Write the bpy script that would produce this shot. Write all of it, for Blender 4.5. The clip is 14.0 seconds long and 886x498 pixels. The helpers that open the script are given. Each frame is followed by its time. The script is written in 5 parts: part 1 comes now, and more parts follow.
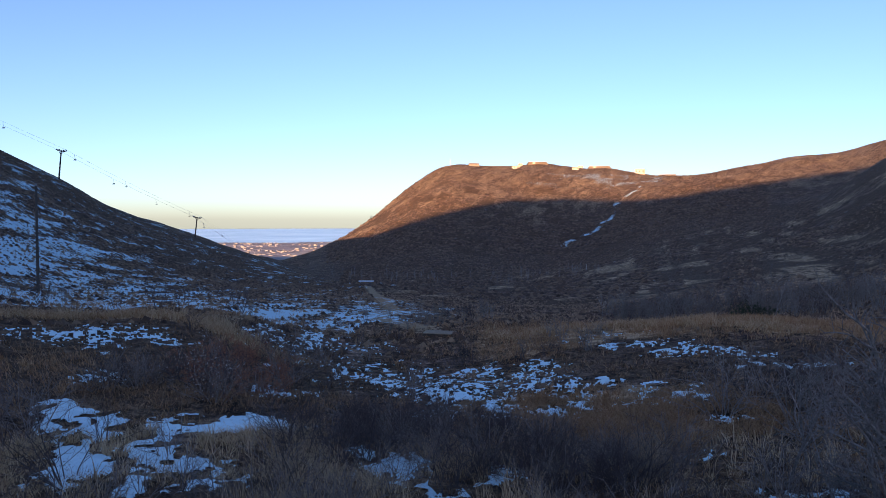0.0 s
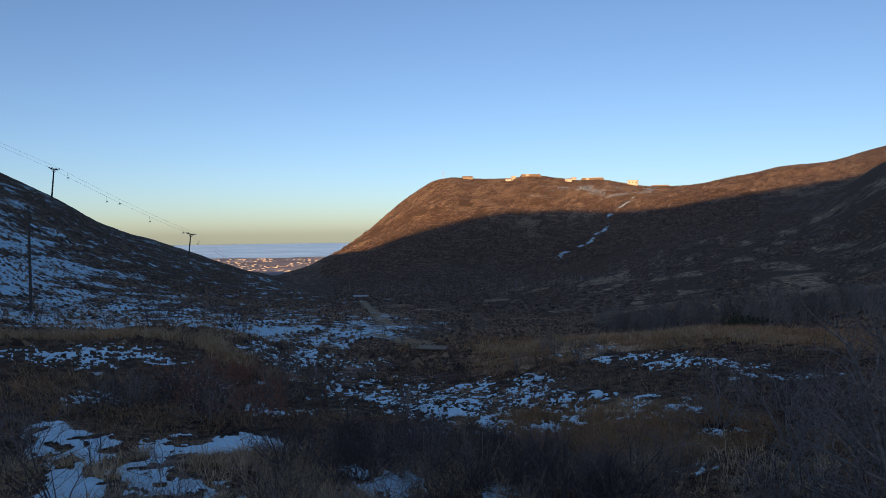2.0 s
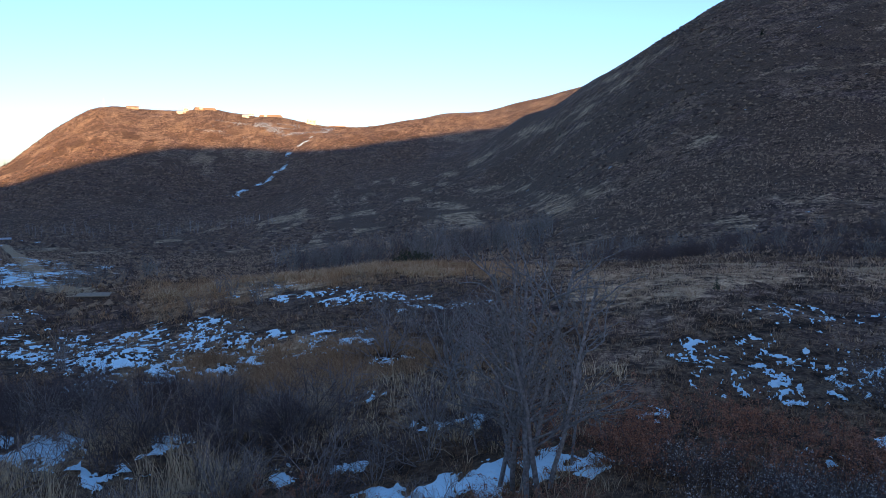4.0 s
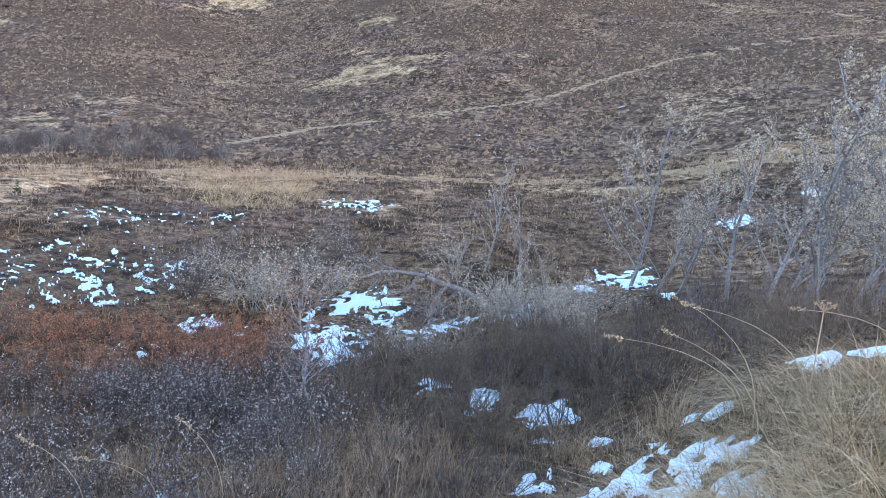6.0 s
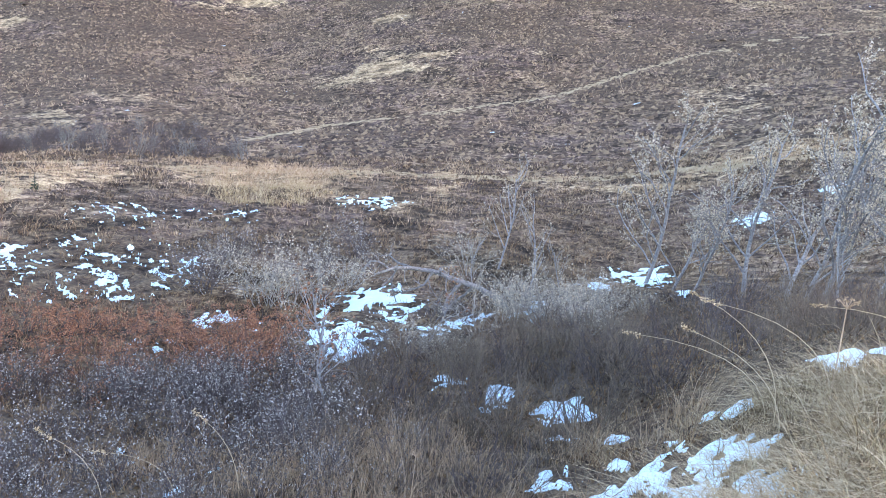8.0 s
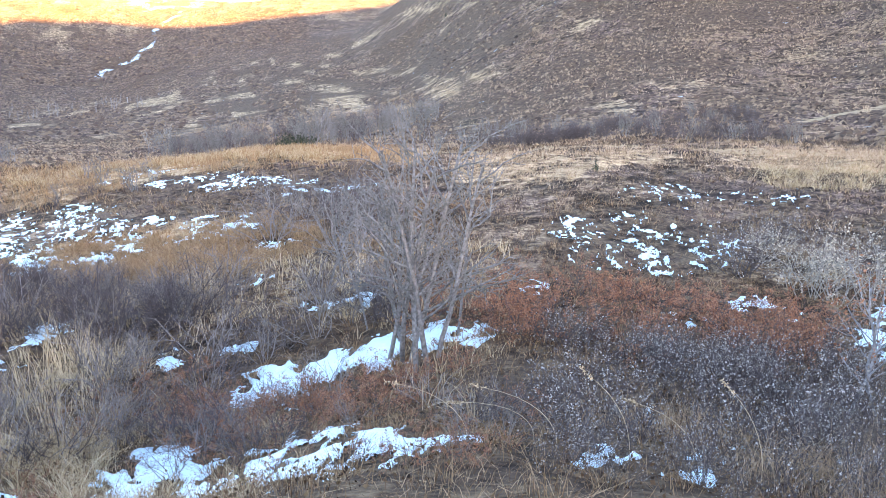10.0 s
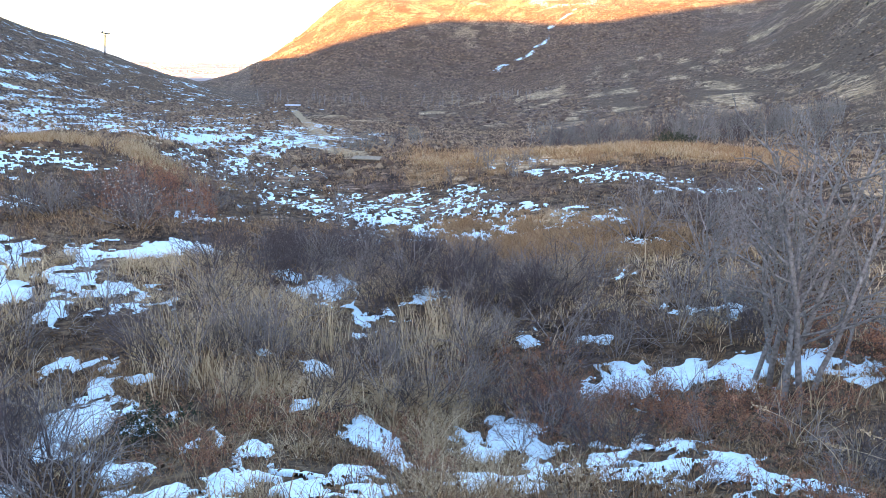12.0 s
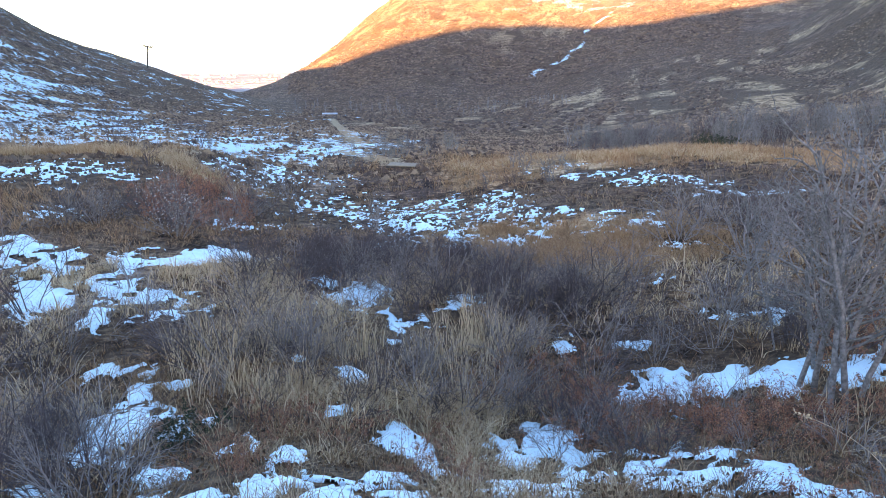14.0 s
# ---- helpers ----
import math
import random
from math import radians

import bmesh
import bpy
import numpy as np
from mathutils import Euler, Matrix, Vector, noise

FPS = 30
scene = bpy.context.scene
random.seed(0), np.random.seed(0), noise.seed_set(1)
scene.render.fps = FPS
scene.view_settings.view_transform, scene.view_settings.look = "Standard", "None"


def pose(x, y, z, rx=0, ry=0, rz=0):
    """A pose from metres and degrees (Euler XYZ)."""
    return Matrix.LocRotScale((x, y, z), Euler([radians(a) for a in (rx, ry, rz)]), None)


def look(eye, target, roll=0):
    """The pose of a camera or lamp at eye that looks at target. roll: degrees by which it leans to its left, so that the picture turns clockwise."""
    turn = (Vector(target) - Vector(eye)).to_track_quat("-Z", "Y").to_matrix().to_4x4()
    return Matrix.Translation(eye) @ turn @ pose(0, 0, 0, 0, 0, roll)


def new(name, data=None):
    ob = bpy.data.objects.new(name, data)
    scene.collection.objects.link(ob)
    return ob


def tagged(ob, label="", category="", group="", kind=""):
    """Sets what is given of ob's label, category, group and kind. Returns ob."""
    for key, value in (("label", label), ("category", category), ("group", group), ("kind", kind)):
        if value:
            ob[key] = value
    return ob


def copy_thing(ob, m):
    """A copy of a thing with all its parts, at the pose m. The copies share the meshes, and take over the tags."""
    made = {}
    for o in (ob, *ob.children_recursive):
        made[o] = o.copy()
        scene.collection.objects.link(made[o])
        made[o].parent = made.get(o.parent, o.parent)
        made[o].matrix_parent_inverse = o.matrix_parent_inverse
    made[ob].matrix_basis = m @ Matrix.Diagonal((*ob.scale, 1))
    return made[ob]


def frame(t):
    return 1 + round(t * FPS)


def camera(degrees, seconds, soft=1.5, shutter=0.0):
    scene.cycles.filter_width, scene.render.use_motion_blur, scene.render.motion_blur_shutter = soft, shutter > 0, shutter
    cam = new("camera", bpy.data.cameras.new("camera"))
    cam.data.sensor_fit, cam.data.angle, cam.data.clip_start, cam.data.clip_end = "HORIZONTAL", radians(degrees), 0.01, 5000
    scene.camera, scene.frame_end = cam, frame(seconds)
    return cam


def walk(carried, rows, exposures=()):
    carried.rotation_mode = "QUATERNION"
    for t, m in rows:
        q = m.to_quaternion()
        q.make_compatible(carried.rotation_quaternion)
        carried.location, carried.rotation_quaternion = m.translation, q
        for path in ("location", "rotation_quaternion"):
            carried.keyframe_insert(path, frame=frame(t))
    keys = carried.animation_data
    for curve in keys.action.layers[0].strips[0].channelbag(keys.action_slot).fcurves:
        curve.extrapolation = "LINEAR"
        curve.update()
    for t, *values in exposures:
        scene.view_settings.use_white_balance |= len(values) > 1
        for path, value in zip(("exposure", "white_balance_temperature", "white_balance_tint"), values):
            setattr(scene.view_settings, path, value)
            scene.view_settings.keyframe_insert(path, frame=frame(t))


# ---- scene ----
cam = camera(62.33, 14.0, soft=0.8, shutter=0.0)
PATH = [
    (0.0, pose(0.000, -0.000, 0.000, 87.701, -0.000, -0.000)),
    (0.5, pose(0.080, -0.042, 0.061, 88.286, -0.104, -0.145)),
    (1.0, pose(0.139, -0.096, 0.081, 88.620, -0.048, -0.158)),
    (1.5, pose(0.118, -0.117, 0.100, 88.681, 0.287, -0.271)),
    (2.0, pose(0.095, -0.116, 0.122, 88.723, 0.713, -0.442)),
    (4.3, pose(0.192, -0.052, 0.154, 82.951, -1.627, -31.581)),
    (4.5, pose(0.173, -0.051, 0.151, 82.773, -2.285, -36.408)),
    (5.0, pose(-0.040, -0.150, 0.195, 81.435, -3.944, -51.158)),
    (5.5, pose(0.031, -0.109, 0.201, 80.524, -5.116, -66.042)),
    (6.0, pose(0.165, -0.055, 0.199, 79.385, -6.249, -75.508)),
    (6.5, pose(0.251, -0.021, 0.201, 79.279, -6.196, -77.526)),
    (7.0, pose(0.356, 0.014, 0.204, 79.326, -6.125, -79.059)),
    (7.2, pose(0.334, 0.011, 0.202, 79.347, -5.968, -79.268)),
    (9.3, pose(0.058, -0.060, 0.117, 76.639, -4.536, -52.445)),
    (9.5, pose(0.067, -0.042, 0.112, 76.115, -3.623, -48.075)),
    (10.0, pose(0.165, -0.050, 0.021, 75.178, -1.470, -33.925)),
    (10.2, pose(0.251, -0.036, 0.016, 74.831, -1.565, -27.659)),
    (10.5, pose(0.248, 0.142, -0.073, 74.327, -1.481, -20.946)),
    (11.0, pose(0.225, 0.154, -0.078, 73.950, -1.361, -16.185)),
    (11.5, pose(0.177, 0.138, -0.056, 74.321, -1.066, -11.107)),
    (12.0, pose(0.131, 0.115, -0.042, 74.212, -1.032, -5.298)),
    (12.5, pose(0.113, 0.105, -0.039, 74.303, -0.393, -2.031)),
    (13.0, pose(0.127, 0.115, -0.044, 74.488, -0.392, -2.031)),
    (13.5, pose(0.155, 0.136, -0.051, 74.636, -0.154, -2.307)),
    (14.0, pose(0.189, 0.158, -0.067, 74.667, 0.163, -2.640)),
]
walk(cam, PATH, exposures=[(0.0, 1.6, 6450, 29), (0.5, 1.2, 6550, 26), (1.0, 0.93, 6800, 21), (2.2, 0.97, 6850, 21), (4.3, 2.45, 6350, 22), (4.6, 3.05, 6900, 24), (5.0, 3.65, 8100, 25), (5.5, 4.1, 9100, 26), (6.0, 4.25, 9350, 27), (6.5, 4.45, 9350, 27), (7.2, 4.55, 9400, 27), (9.3, 4.72, 9600, 27), (10.1, 4.68, 9600, 27), (10.6, 4.5, 9500, 27), (12.0, 4.02, 9100, 25), (14.0, 3.8, 8300, 24)])

# ---- daylight: low sun behind the camera, most of the valley shaded by an added unseen ridge ----
SUN_BEARING, SUN_HEIGHT = -165.0, 6.0
world = bpy.data.worlds.new("sky")
scene.world = world
world.use_nodes = True
sky = world.node_tree.nodes.new("ShaderNodeTexSky")
sky.sky_type, sky.sun_disc = "NISHITA", False
sky.sun_elevation, sky.sun_rotation = radians(SUN_HEIGHT), radians(SUN_BEARING)
sky.altitude, sky.air_density, sky.dust_density, sky.ozone_density = 700, 0.75, 1.0, 2.4
back = world.node_tree.nodes["Background"]
back.inputs["Strength"].default_value = 0.108
world.node_tree.links.new(sky.outputs[0], back.inputs["Color"])
sun_data = bpy.data.lights.new("sun", "SUN")
sun_data.energy, sun_data.angle, sun_data.color = 5.0, radians(0.25), (1.0, 0.63, 0.28)
sun = new("sun", sun_data)
sun_way = Vector((math.sin(radians(SUN_BEARING)), math.cos(radians(SUN_BEARING)), math.tan(radians(SUN_HEIGHT))))
sun.matrix_world = look(sun_way * 100, (0, 0, 0))


# ---- numpy helpers ----
def lattice(ix, iy, seed):
    h = (ix * 374761393 + iy * 668265263 + seed * 1442695041) & 0xFFFFFFFF
    h = ((h ^ (h >> 13)) * 1274126177) & 0xFFFFFFFF
    return ((h ^ (h >> 16)) & 0xFFFF) / 65535.0


def vnoise(x, y, seed=0):
    """Smooth value noise, 0 to 1."""
    x, y = np.asarray(x, float), np.asarray(y, float)
    ix, iy = np.floor(x).astype(np.int64), np.floor(y).astype(np.int64)
    fx, fy = x - ix, y - iy
    fx, fy = fx * fx * (3 - 2 * fx), fy * fy * (3 - 2 * fy)
    a, b = lattice(ix, iy, seed), lattice(ix + 1, iy, seed)
    c, d = lattice(ix, iy + 1, seed), lattice(ix + 1, iy + 1, seed)
    return (a + (b - a) * fx) * (1 - fy) + (c + (d - c) * fx) * fy


def fbm(x, y, seed=0, octaves=4):
    total, amp, norm = 0.0, 1.0, 0.0
    for o in range(octaves):
        total = total + amp * vnoise(x * 2.03 ** o, y * 2.03 ** o, seed + 17 * o)
        norm += amp
        amp *= 0.5
    return total / norm


def step(a, b, v):
    t = np.clip((np.asarray(v, float) - a) / (b - a), 0, 1)
    return t * t * (3 - 2 * t)


def bearing_xy(bearing, distance):
    a = np.radians(bearing)
    return np.sin(a) * distance, np.cos(a) * distance


# ---- landform: outline points as (bearing, distance, height) from the viewpoint, fitted to the camera's view ----
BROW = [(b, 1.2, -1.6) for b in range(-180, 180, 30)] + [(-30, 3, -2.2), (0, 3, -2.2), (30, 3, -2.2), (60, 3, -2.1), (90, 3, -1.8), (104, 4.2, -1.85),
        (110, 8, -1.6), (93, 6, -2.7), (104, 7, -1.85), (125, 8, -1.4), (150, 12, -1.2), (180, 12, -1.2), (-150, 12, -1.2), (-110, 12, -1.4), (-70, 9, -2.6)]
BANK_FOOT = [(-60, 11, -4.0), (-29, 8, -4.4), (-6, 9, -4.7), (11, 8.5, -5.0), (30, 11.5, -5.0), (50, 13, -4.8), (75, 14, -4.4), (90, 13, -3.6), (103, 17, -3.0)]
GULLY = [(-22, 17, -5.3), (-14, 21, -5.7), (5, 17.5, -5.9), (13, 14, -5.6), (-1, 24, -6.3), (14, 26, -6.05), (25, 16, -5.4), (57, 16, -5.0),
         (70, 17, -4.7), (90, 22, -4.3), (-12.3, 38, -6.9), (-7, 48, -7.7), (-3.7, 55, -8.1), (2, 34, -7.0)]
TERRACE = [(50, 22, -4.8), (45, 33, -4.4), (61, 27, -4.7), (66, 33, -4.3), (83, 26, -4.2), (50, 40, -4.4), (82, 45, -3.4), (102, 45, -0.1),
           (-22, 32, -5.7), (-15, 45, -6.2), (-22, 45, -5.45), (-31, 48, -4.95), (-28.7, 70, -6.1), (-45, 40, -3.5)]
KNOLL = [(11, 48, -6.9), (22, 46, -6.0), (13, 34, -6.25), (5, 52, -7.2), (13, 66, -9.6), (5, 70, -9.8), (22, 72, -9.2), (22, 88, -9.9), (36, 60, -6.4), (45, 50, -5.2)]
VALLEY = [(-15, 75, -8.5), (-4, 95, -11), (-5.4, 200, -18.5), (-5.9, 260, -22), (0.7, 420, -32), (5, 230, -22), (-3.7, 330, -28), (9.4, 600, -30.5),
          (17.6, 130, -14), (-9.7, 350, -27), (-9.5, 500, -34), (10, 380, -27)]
# points past bearing -40 lie out of view, kept low to let the sun through
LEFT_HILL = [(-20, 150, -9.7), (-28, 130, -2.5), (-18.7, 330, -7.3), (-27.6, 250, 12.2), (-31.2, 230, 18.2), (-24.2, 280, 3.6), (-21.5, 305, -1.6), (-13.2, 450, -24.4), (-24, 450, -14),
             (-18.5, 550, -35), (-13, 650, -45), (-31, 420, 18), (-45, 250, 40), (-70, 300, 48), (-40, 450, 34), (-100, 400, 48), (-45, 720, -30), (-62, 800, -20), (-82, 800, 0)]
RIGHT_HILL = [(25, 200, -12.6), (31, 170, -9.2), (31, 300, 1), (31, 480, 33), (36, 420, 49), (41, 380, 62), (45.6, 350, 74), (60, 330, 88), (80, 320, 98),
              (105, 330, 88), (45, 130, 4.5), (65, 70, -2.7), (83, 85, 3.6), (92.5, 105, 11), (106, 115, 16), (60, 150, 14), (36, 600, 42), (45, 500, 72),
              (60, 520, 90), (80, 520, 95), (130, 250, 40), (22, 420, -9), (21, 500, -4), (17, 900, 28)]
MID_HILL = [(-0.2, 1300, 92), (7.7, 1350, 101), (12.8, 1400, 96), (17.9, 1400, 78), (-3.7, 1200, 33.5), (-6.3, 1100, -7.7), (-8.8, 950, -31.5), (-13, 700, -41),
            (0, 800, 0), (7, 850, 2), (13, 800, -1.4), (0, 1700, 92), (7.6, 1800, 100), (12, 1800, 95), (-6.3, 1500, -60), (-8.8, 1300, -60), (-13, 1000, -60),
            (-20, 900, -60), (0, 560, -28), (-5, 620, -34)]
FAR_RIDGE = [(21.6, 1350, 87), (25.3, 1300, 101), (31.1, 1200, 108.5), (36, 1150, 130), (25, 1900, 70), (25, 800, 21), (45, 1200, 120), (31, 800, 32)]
# lowland set shallow and near, to meet the horizon line the camera sees
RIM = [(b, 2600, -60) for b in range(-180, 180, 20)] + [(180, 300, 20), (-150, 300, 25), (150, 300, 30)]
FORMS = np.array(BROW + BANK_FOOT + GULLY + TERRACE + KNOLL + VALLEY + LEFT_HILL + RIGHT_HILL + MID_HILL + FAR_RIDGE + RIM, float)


def log_polar(x, y):
    """Plan coordinates in which near ground counts more than far ground."""
    d = np.hypot(x, y) + 1e-9
    s = np.log1p(d / 3.0)
    return s * x / d, s * y / d, d


def kernel(r2):
    return r2 * np.log(r2 + 1e-9)


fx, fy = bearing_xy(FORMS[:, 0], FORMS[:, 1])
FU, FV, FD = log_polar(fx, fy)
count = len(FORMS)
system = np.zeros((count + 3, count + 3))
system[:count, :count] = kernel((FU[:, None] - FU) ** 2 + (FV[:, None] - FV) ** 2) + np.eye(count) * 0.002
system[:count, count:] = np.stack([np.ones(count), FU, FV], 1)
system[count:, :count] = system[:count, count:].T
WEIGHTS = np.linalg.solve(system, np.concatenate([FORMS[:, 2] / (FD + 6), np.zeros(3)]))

SUN_SIDE = bearing_xy(SUN_BEARING, 1.0)
# ridge added out of view, heights solved to cast the shade edge on the hills
UNSEEN_RIDGE_AT = [-2600, -1500, -700, -344, -304, -262, -232, -182, -134, -60, 0, 31, 109, 182, 238, 400, 700]
UNSEEN_RIDGE_HEIGHT = [60, 110, 205, 307, 325, 337, 353, 386, 403, 402, 386, 386, 405, 421, 430, 462, 484]


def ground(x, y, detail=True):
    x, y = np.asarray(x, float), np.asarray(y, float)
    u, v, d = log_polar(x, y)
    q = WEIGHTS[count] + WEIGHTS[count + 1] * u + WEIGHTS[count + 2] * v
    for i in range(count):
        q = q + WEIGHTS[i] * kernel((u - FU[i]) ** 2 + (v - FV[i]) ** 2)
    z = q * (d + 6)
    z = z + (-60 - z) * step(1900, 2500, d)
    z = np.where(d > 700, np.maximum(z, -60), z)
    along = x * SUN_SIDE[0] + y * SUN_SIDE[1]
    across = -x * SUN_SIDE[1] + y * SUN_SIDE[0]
    crest = np.interp(across, UNSEEN_RIDGE_AT, UNSEEN_RIDGE_HEIGHT)
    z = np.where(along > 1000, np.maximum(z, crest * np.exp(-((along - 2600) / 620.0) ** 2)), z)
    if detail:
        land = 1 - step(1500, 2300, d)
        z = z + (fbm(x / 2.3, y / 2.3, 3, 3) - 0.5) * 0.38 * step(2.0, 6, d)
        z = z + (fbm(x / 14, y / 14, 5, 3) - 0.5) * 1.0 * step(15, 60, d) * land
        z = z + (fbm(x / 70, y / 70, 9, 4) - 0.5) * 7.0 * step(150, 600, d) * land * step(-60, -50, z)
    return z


def place(bearing, distance):
    x, y = bearing_xy(bearing, distance)
    return float(x), float(y), float(ground(x, y))


# ---- materials ----
class Shade:
    """A node material in the making."""

    def __init__(self, name, rough=0.9, spec=0.2):
        self.m = bpy.data.materials.new(name)
        self.m.use_nodes = True
        self.t = self.m.node_tree
        self.b = self.t.nodes["Principled BSDF"]
        self.b.inputs["Roughness"].default_value = rough
        self.b.inputs["Specular IOR Level"].default_value = spec
        self.at = self.t.nodes.new("ShaderNodeTexCoord").outputs["Object"]

    def put(self, socket, v):
        if isinstance(v, (int, float)):
            socket.default_value = v
        elif isinstance(v, tuple):
            socket.default_value = (*v, 1) if len(v) == 3 and len(socket.default_value) == 4 else v
        else:
            self.t.links.new(v, socket)

    def noise(self, scale, detail=3.0, rough=0.6, stretch=None):
        n = self.t.nodes.new("ShaderNodeTexNoise")
        n.inputs["Scale"].default_value, n.inputs["Detail"].default_value, n.inputs["Roughness"].default_value = scale, detail, rough
        at = self.at
        if stretch:
            k = self.t.nodes.new("ShaderNodeMapping")
            k.inputs["Rotation"].default_value, k.inputs["Scale"].default_value = stretch
            self.t.links.new(self.at, k.inputs["Vector"])
            at = k.outputs[0]
        self.t.links.new(at, n.inputs["Vector"])
        return n.outputs["Fac"]

    def attr(self, name):
        n = self.t.nodes.new("ShaderNodeAttribute")
        n.attribute_name = name
        return n.outputs["Fac"]

    def island(self):
        return self.t.nodes.new("ShaderNodeNewGeometry").outputs["Random Per Island"]

    def each(self):
        return self.t.nodes.new("ShaderNodeObjectInfo").outputs["Random"]

    def math(self, op, a, b=0.0, c=0.0):
        n = self.t.nodes.new("ShaderNodeMath")
        n.operation = op
        for s, v in zip(n.inputs, (a, b, c)):
            self.put(s, v)
        return n.outputs[0]

    def span(self, v, a, b, lo=0.0, hi=1.0):
        n = self.t.nodes.new("ShaderNodeMapRange")
        n.interpolation_type = "SMOOTHSTEP"
        for s, x in zip(n.inputs, (v, a, b, lo, hi)):
            self.put(s, x)
        return n.outputs[0]

    def ramp(self, v, *stops):
        n = self.t.nodes.new("ShaderNodeValToRGB")
        e = n.color_ramp.elements
        while len(e) < len(stops):
            e.new(0.5)
        for el, (p, c) in zip(e, stops):
            el.position, el.color = p, (*c, 1)
        self.put(n.inputs[0], v)
        return n.outputs[0]

    def mix(self, f, a, b, mode="MIX"):
        n = self.t.nodes.new("ShaderNodeMix")
        n.data_type, n.blend_type = "RGBA", mode
        self.put(n.inputs[0], f)
        self.put(n.inputs[6], a)
        self.put(n.inputs[7], b)
        return n.outputs[2]

    def done(self, color, bump=None, strength=0.5, distance=0.05, rough=None):
        self.put(self.b.inputs["Base Color"], color)
        if rough is not None:
            self.put(self.b.inputs["Roughness"], rough)
        if bump is not None:
            n = self.t.nodes.new("ShaderNodeBump")
            n.inputs["Strength"].default_value, n.inputs["Distance"].default_value = strength, distance
            self.put(n.inputs["Height"], bump)
            self.t.links.new(n.outputs[0], self.b.inputs["Normal"])
        return self.m


def tundra():
    s = Shade("tundra", 0.95, 0.1)
    fine, mid, clump, wide, broad = s.noise(9, 4), s.noise(2.2, 4), s.noise(0.55, 4), s.noise(0.09, 5), s.noise(0.012, 4)
    grain = s.math("ADD", s.math("MULTIPLY", fine, 0.45), s.math("MULTIPLY", mid, 0.55))
    brown = s.ramp(grain, (0.38, (0.04, 0.025, 0.018)), (0.5, (0.15, 0.092, 0.06)), (0.61, (0.42, 0.28, 0.165)))
    heath = s.ramp(grain, (0.38, (0.038, 0.024, 0.02)), (0.51, (0.105, 0.065, 0.052)), (0.63, (0.3, 0.2, 0.14)))
    color = s.mix(s.span(s.math("ADD", s.math("MULTIPLY", wide, 0.6), s.math("MULTIPLY", clump, 0.4)), 0.42, 0.6), brown, heath)
    straw = s.ramp(grain, (0.36, (0.16, 0.098, 0.055)), (0.5, (0.36, 0.24, 0.14)), (0.63, (0.56, 0.4, 0.25)))
    f = s.math("ADD", s.attr("straw"), s.math("MULTIPLY", s.math("SUBTRACT", s.math("ADD", s.math("MULTIPLY", clump, 0.5), s.math("MULTIPLY", mid, 0.5)), 0.5), 1.9))
    color = s.mix(s.span(f, 0.4, 0.75), color, straw)
    slope = s.noise(0.3, 5, 0.7, ((0, 0, -0.12), (1, 0.13, 0.6)))
    color = s.mix(s.span(slope, 0.5, 0.72, 0, 0.32), color, straw)
    dapple = s.math("MULTIPLY", s.span(clump, 0.36, 0.62, 0.42, 1.3), s.span(s.noise(0.2, 5, 0.7), 0.36, 0.62, 0.62, 1.2))
    tone = s.t.nodes.new("ShaderNodeVectorMath")
    tone.operation = "SCALE"
    s.put(tone.inputs[0], color)
    s.put(tone.inputs["Scale"], dapple)
    color = tone.outputs[0]
    red = s.ramp(grain, (0.35, (0.1, 0.0372, 0.02)), (0.6, (0.285, 0.109, 0.0533)))
    f = s.math("ADD", s.attr("russet"), s.math("MULTIPLY", s.math("SUBTRACT", clump, 0.5), 1.4))
    color = s.mix(s.span(f, 0.4, 0.7), color, red)
    # dark heath colour, also painting in the shade under near plants
    dark = s.ramp(grain, (0.36, (0.03, 0.02, 0.015)), (0.5, (0.095, 0.06, 0.04)), (0.64, (0.25, 0.165, 0.1)))
    f = s.math("ADD", s.attr("peat_and_shade"), s.math("MULTIPLY", s.math("SUBTRACT", mid, 0.5), 1.3))
    color = s.mix(s.span(f, 0.3, 0.75), color, dark)
    dirt = s.ramp(grain, (0.35, (0.25, 0.175, 0.105)), (0.65, (0.47, 0.345, 0.215)))
    f = s.math("ADD", s.attr("trail"), s.math("MULTIPLY", s.math("SUBTRACT", mid, 0.5), 1.5))
    color = s.mix(s.span(f, 0.4, 0.65), color, dirt)
    # distance haze is put into the pale grey of the far plain
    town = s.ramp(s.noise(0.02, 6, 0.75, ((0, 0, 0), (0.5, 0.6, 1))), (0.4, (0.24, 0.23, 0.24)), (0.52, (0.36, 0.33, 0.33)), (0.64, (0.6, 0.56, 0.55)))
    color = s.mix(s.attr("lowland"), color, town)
    flake = s.math("ADD", s.math("MULTIPLY", s.noise(1.1, 5, 0.7), 0.6), s.math("MULTIPLY", s.noise(0.3, 3, 0.6, ((0, 0, 0.6), (1, 2.2, 1))), 0.4))
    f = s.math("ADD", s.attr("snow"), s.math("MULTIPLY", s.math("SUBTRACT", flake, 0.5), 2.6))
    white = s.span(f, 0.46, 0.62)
    # blue of the skylight is put into this snow colour
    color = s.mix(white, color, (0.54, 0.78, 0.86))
    return s.done(color, s.math("ADD", s.math("ADD", s.math("MULTIPLY", grain, 0.5), clump), s.math("MULTIPLY", wide, 6.0)), 0.9, 0.32)


def bark(name, dark, pale, spec=0.2):
    s = Shade(name, 0.8, spec)
    n = s.noise(18, 4)
    c = s.ramp(n, (0.35, dark), (0.65, pale))
    c = s.mix(s.math("MULTIPLY", s.each(), 0.45), c, tuple(v * 0.6 for v in dark))
    return s.done(c, n, 0.4, 0.01)


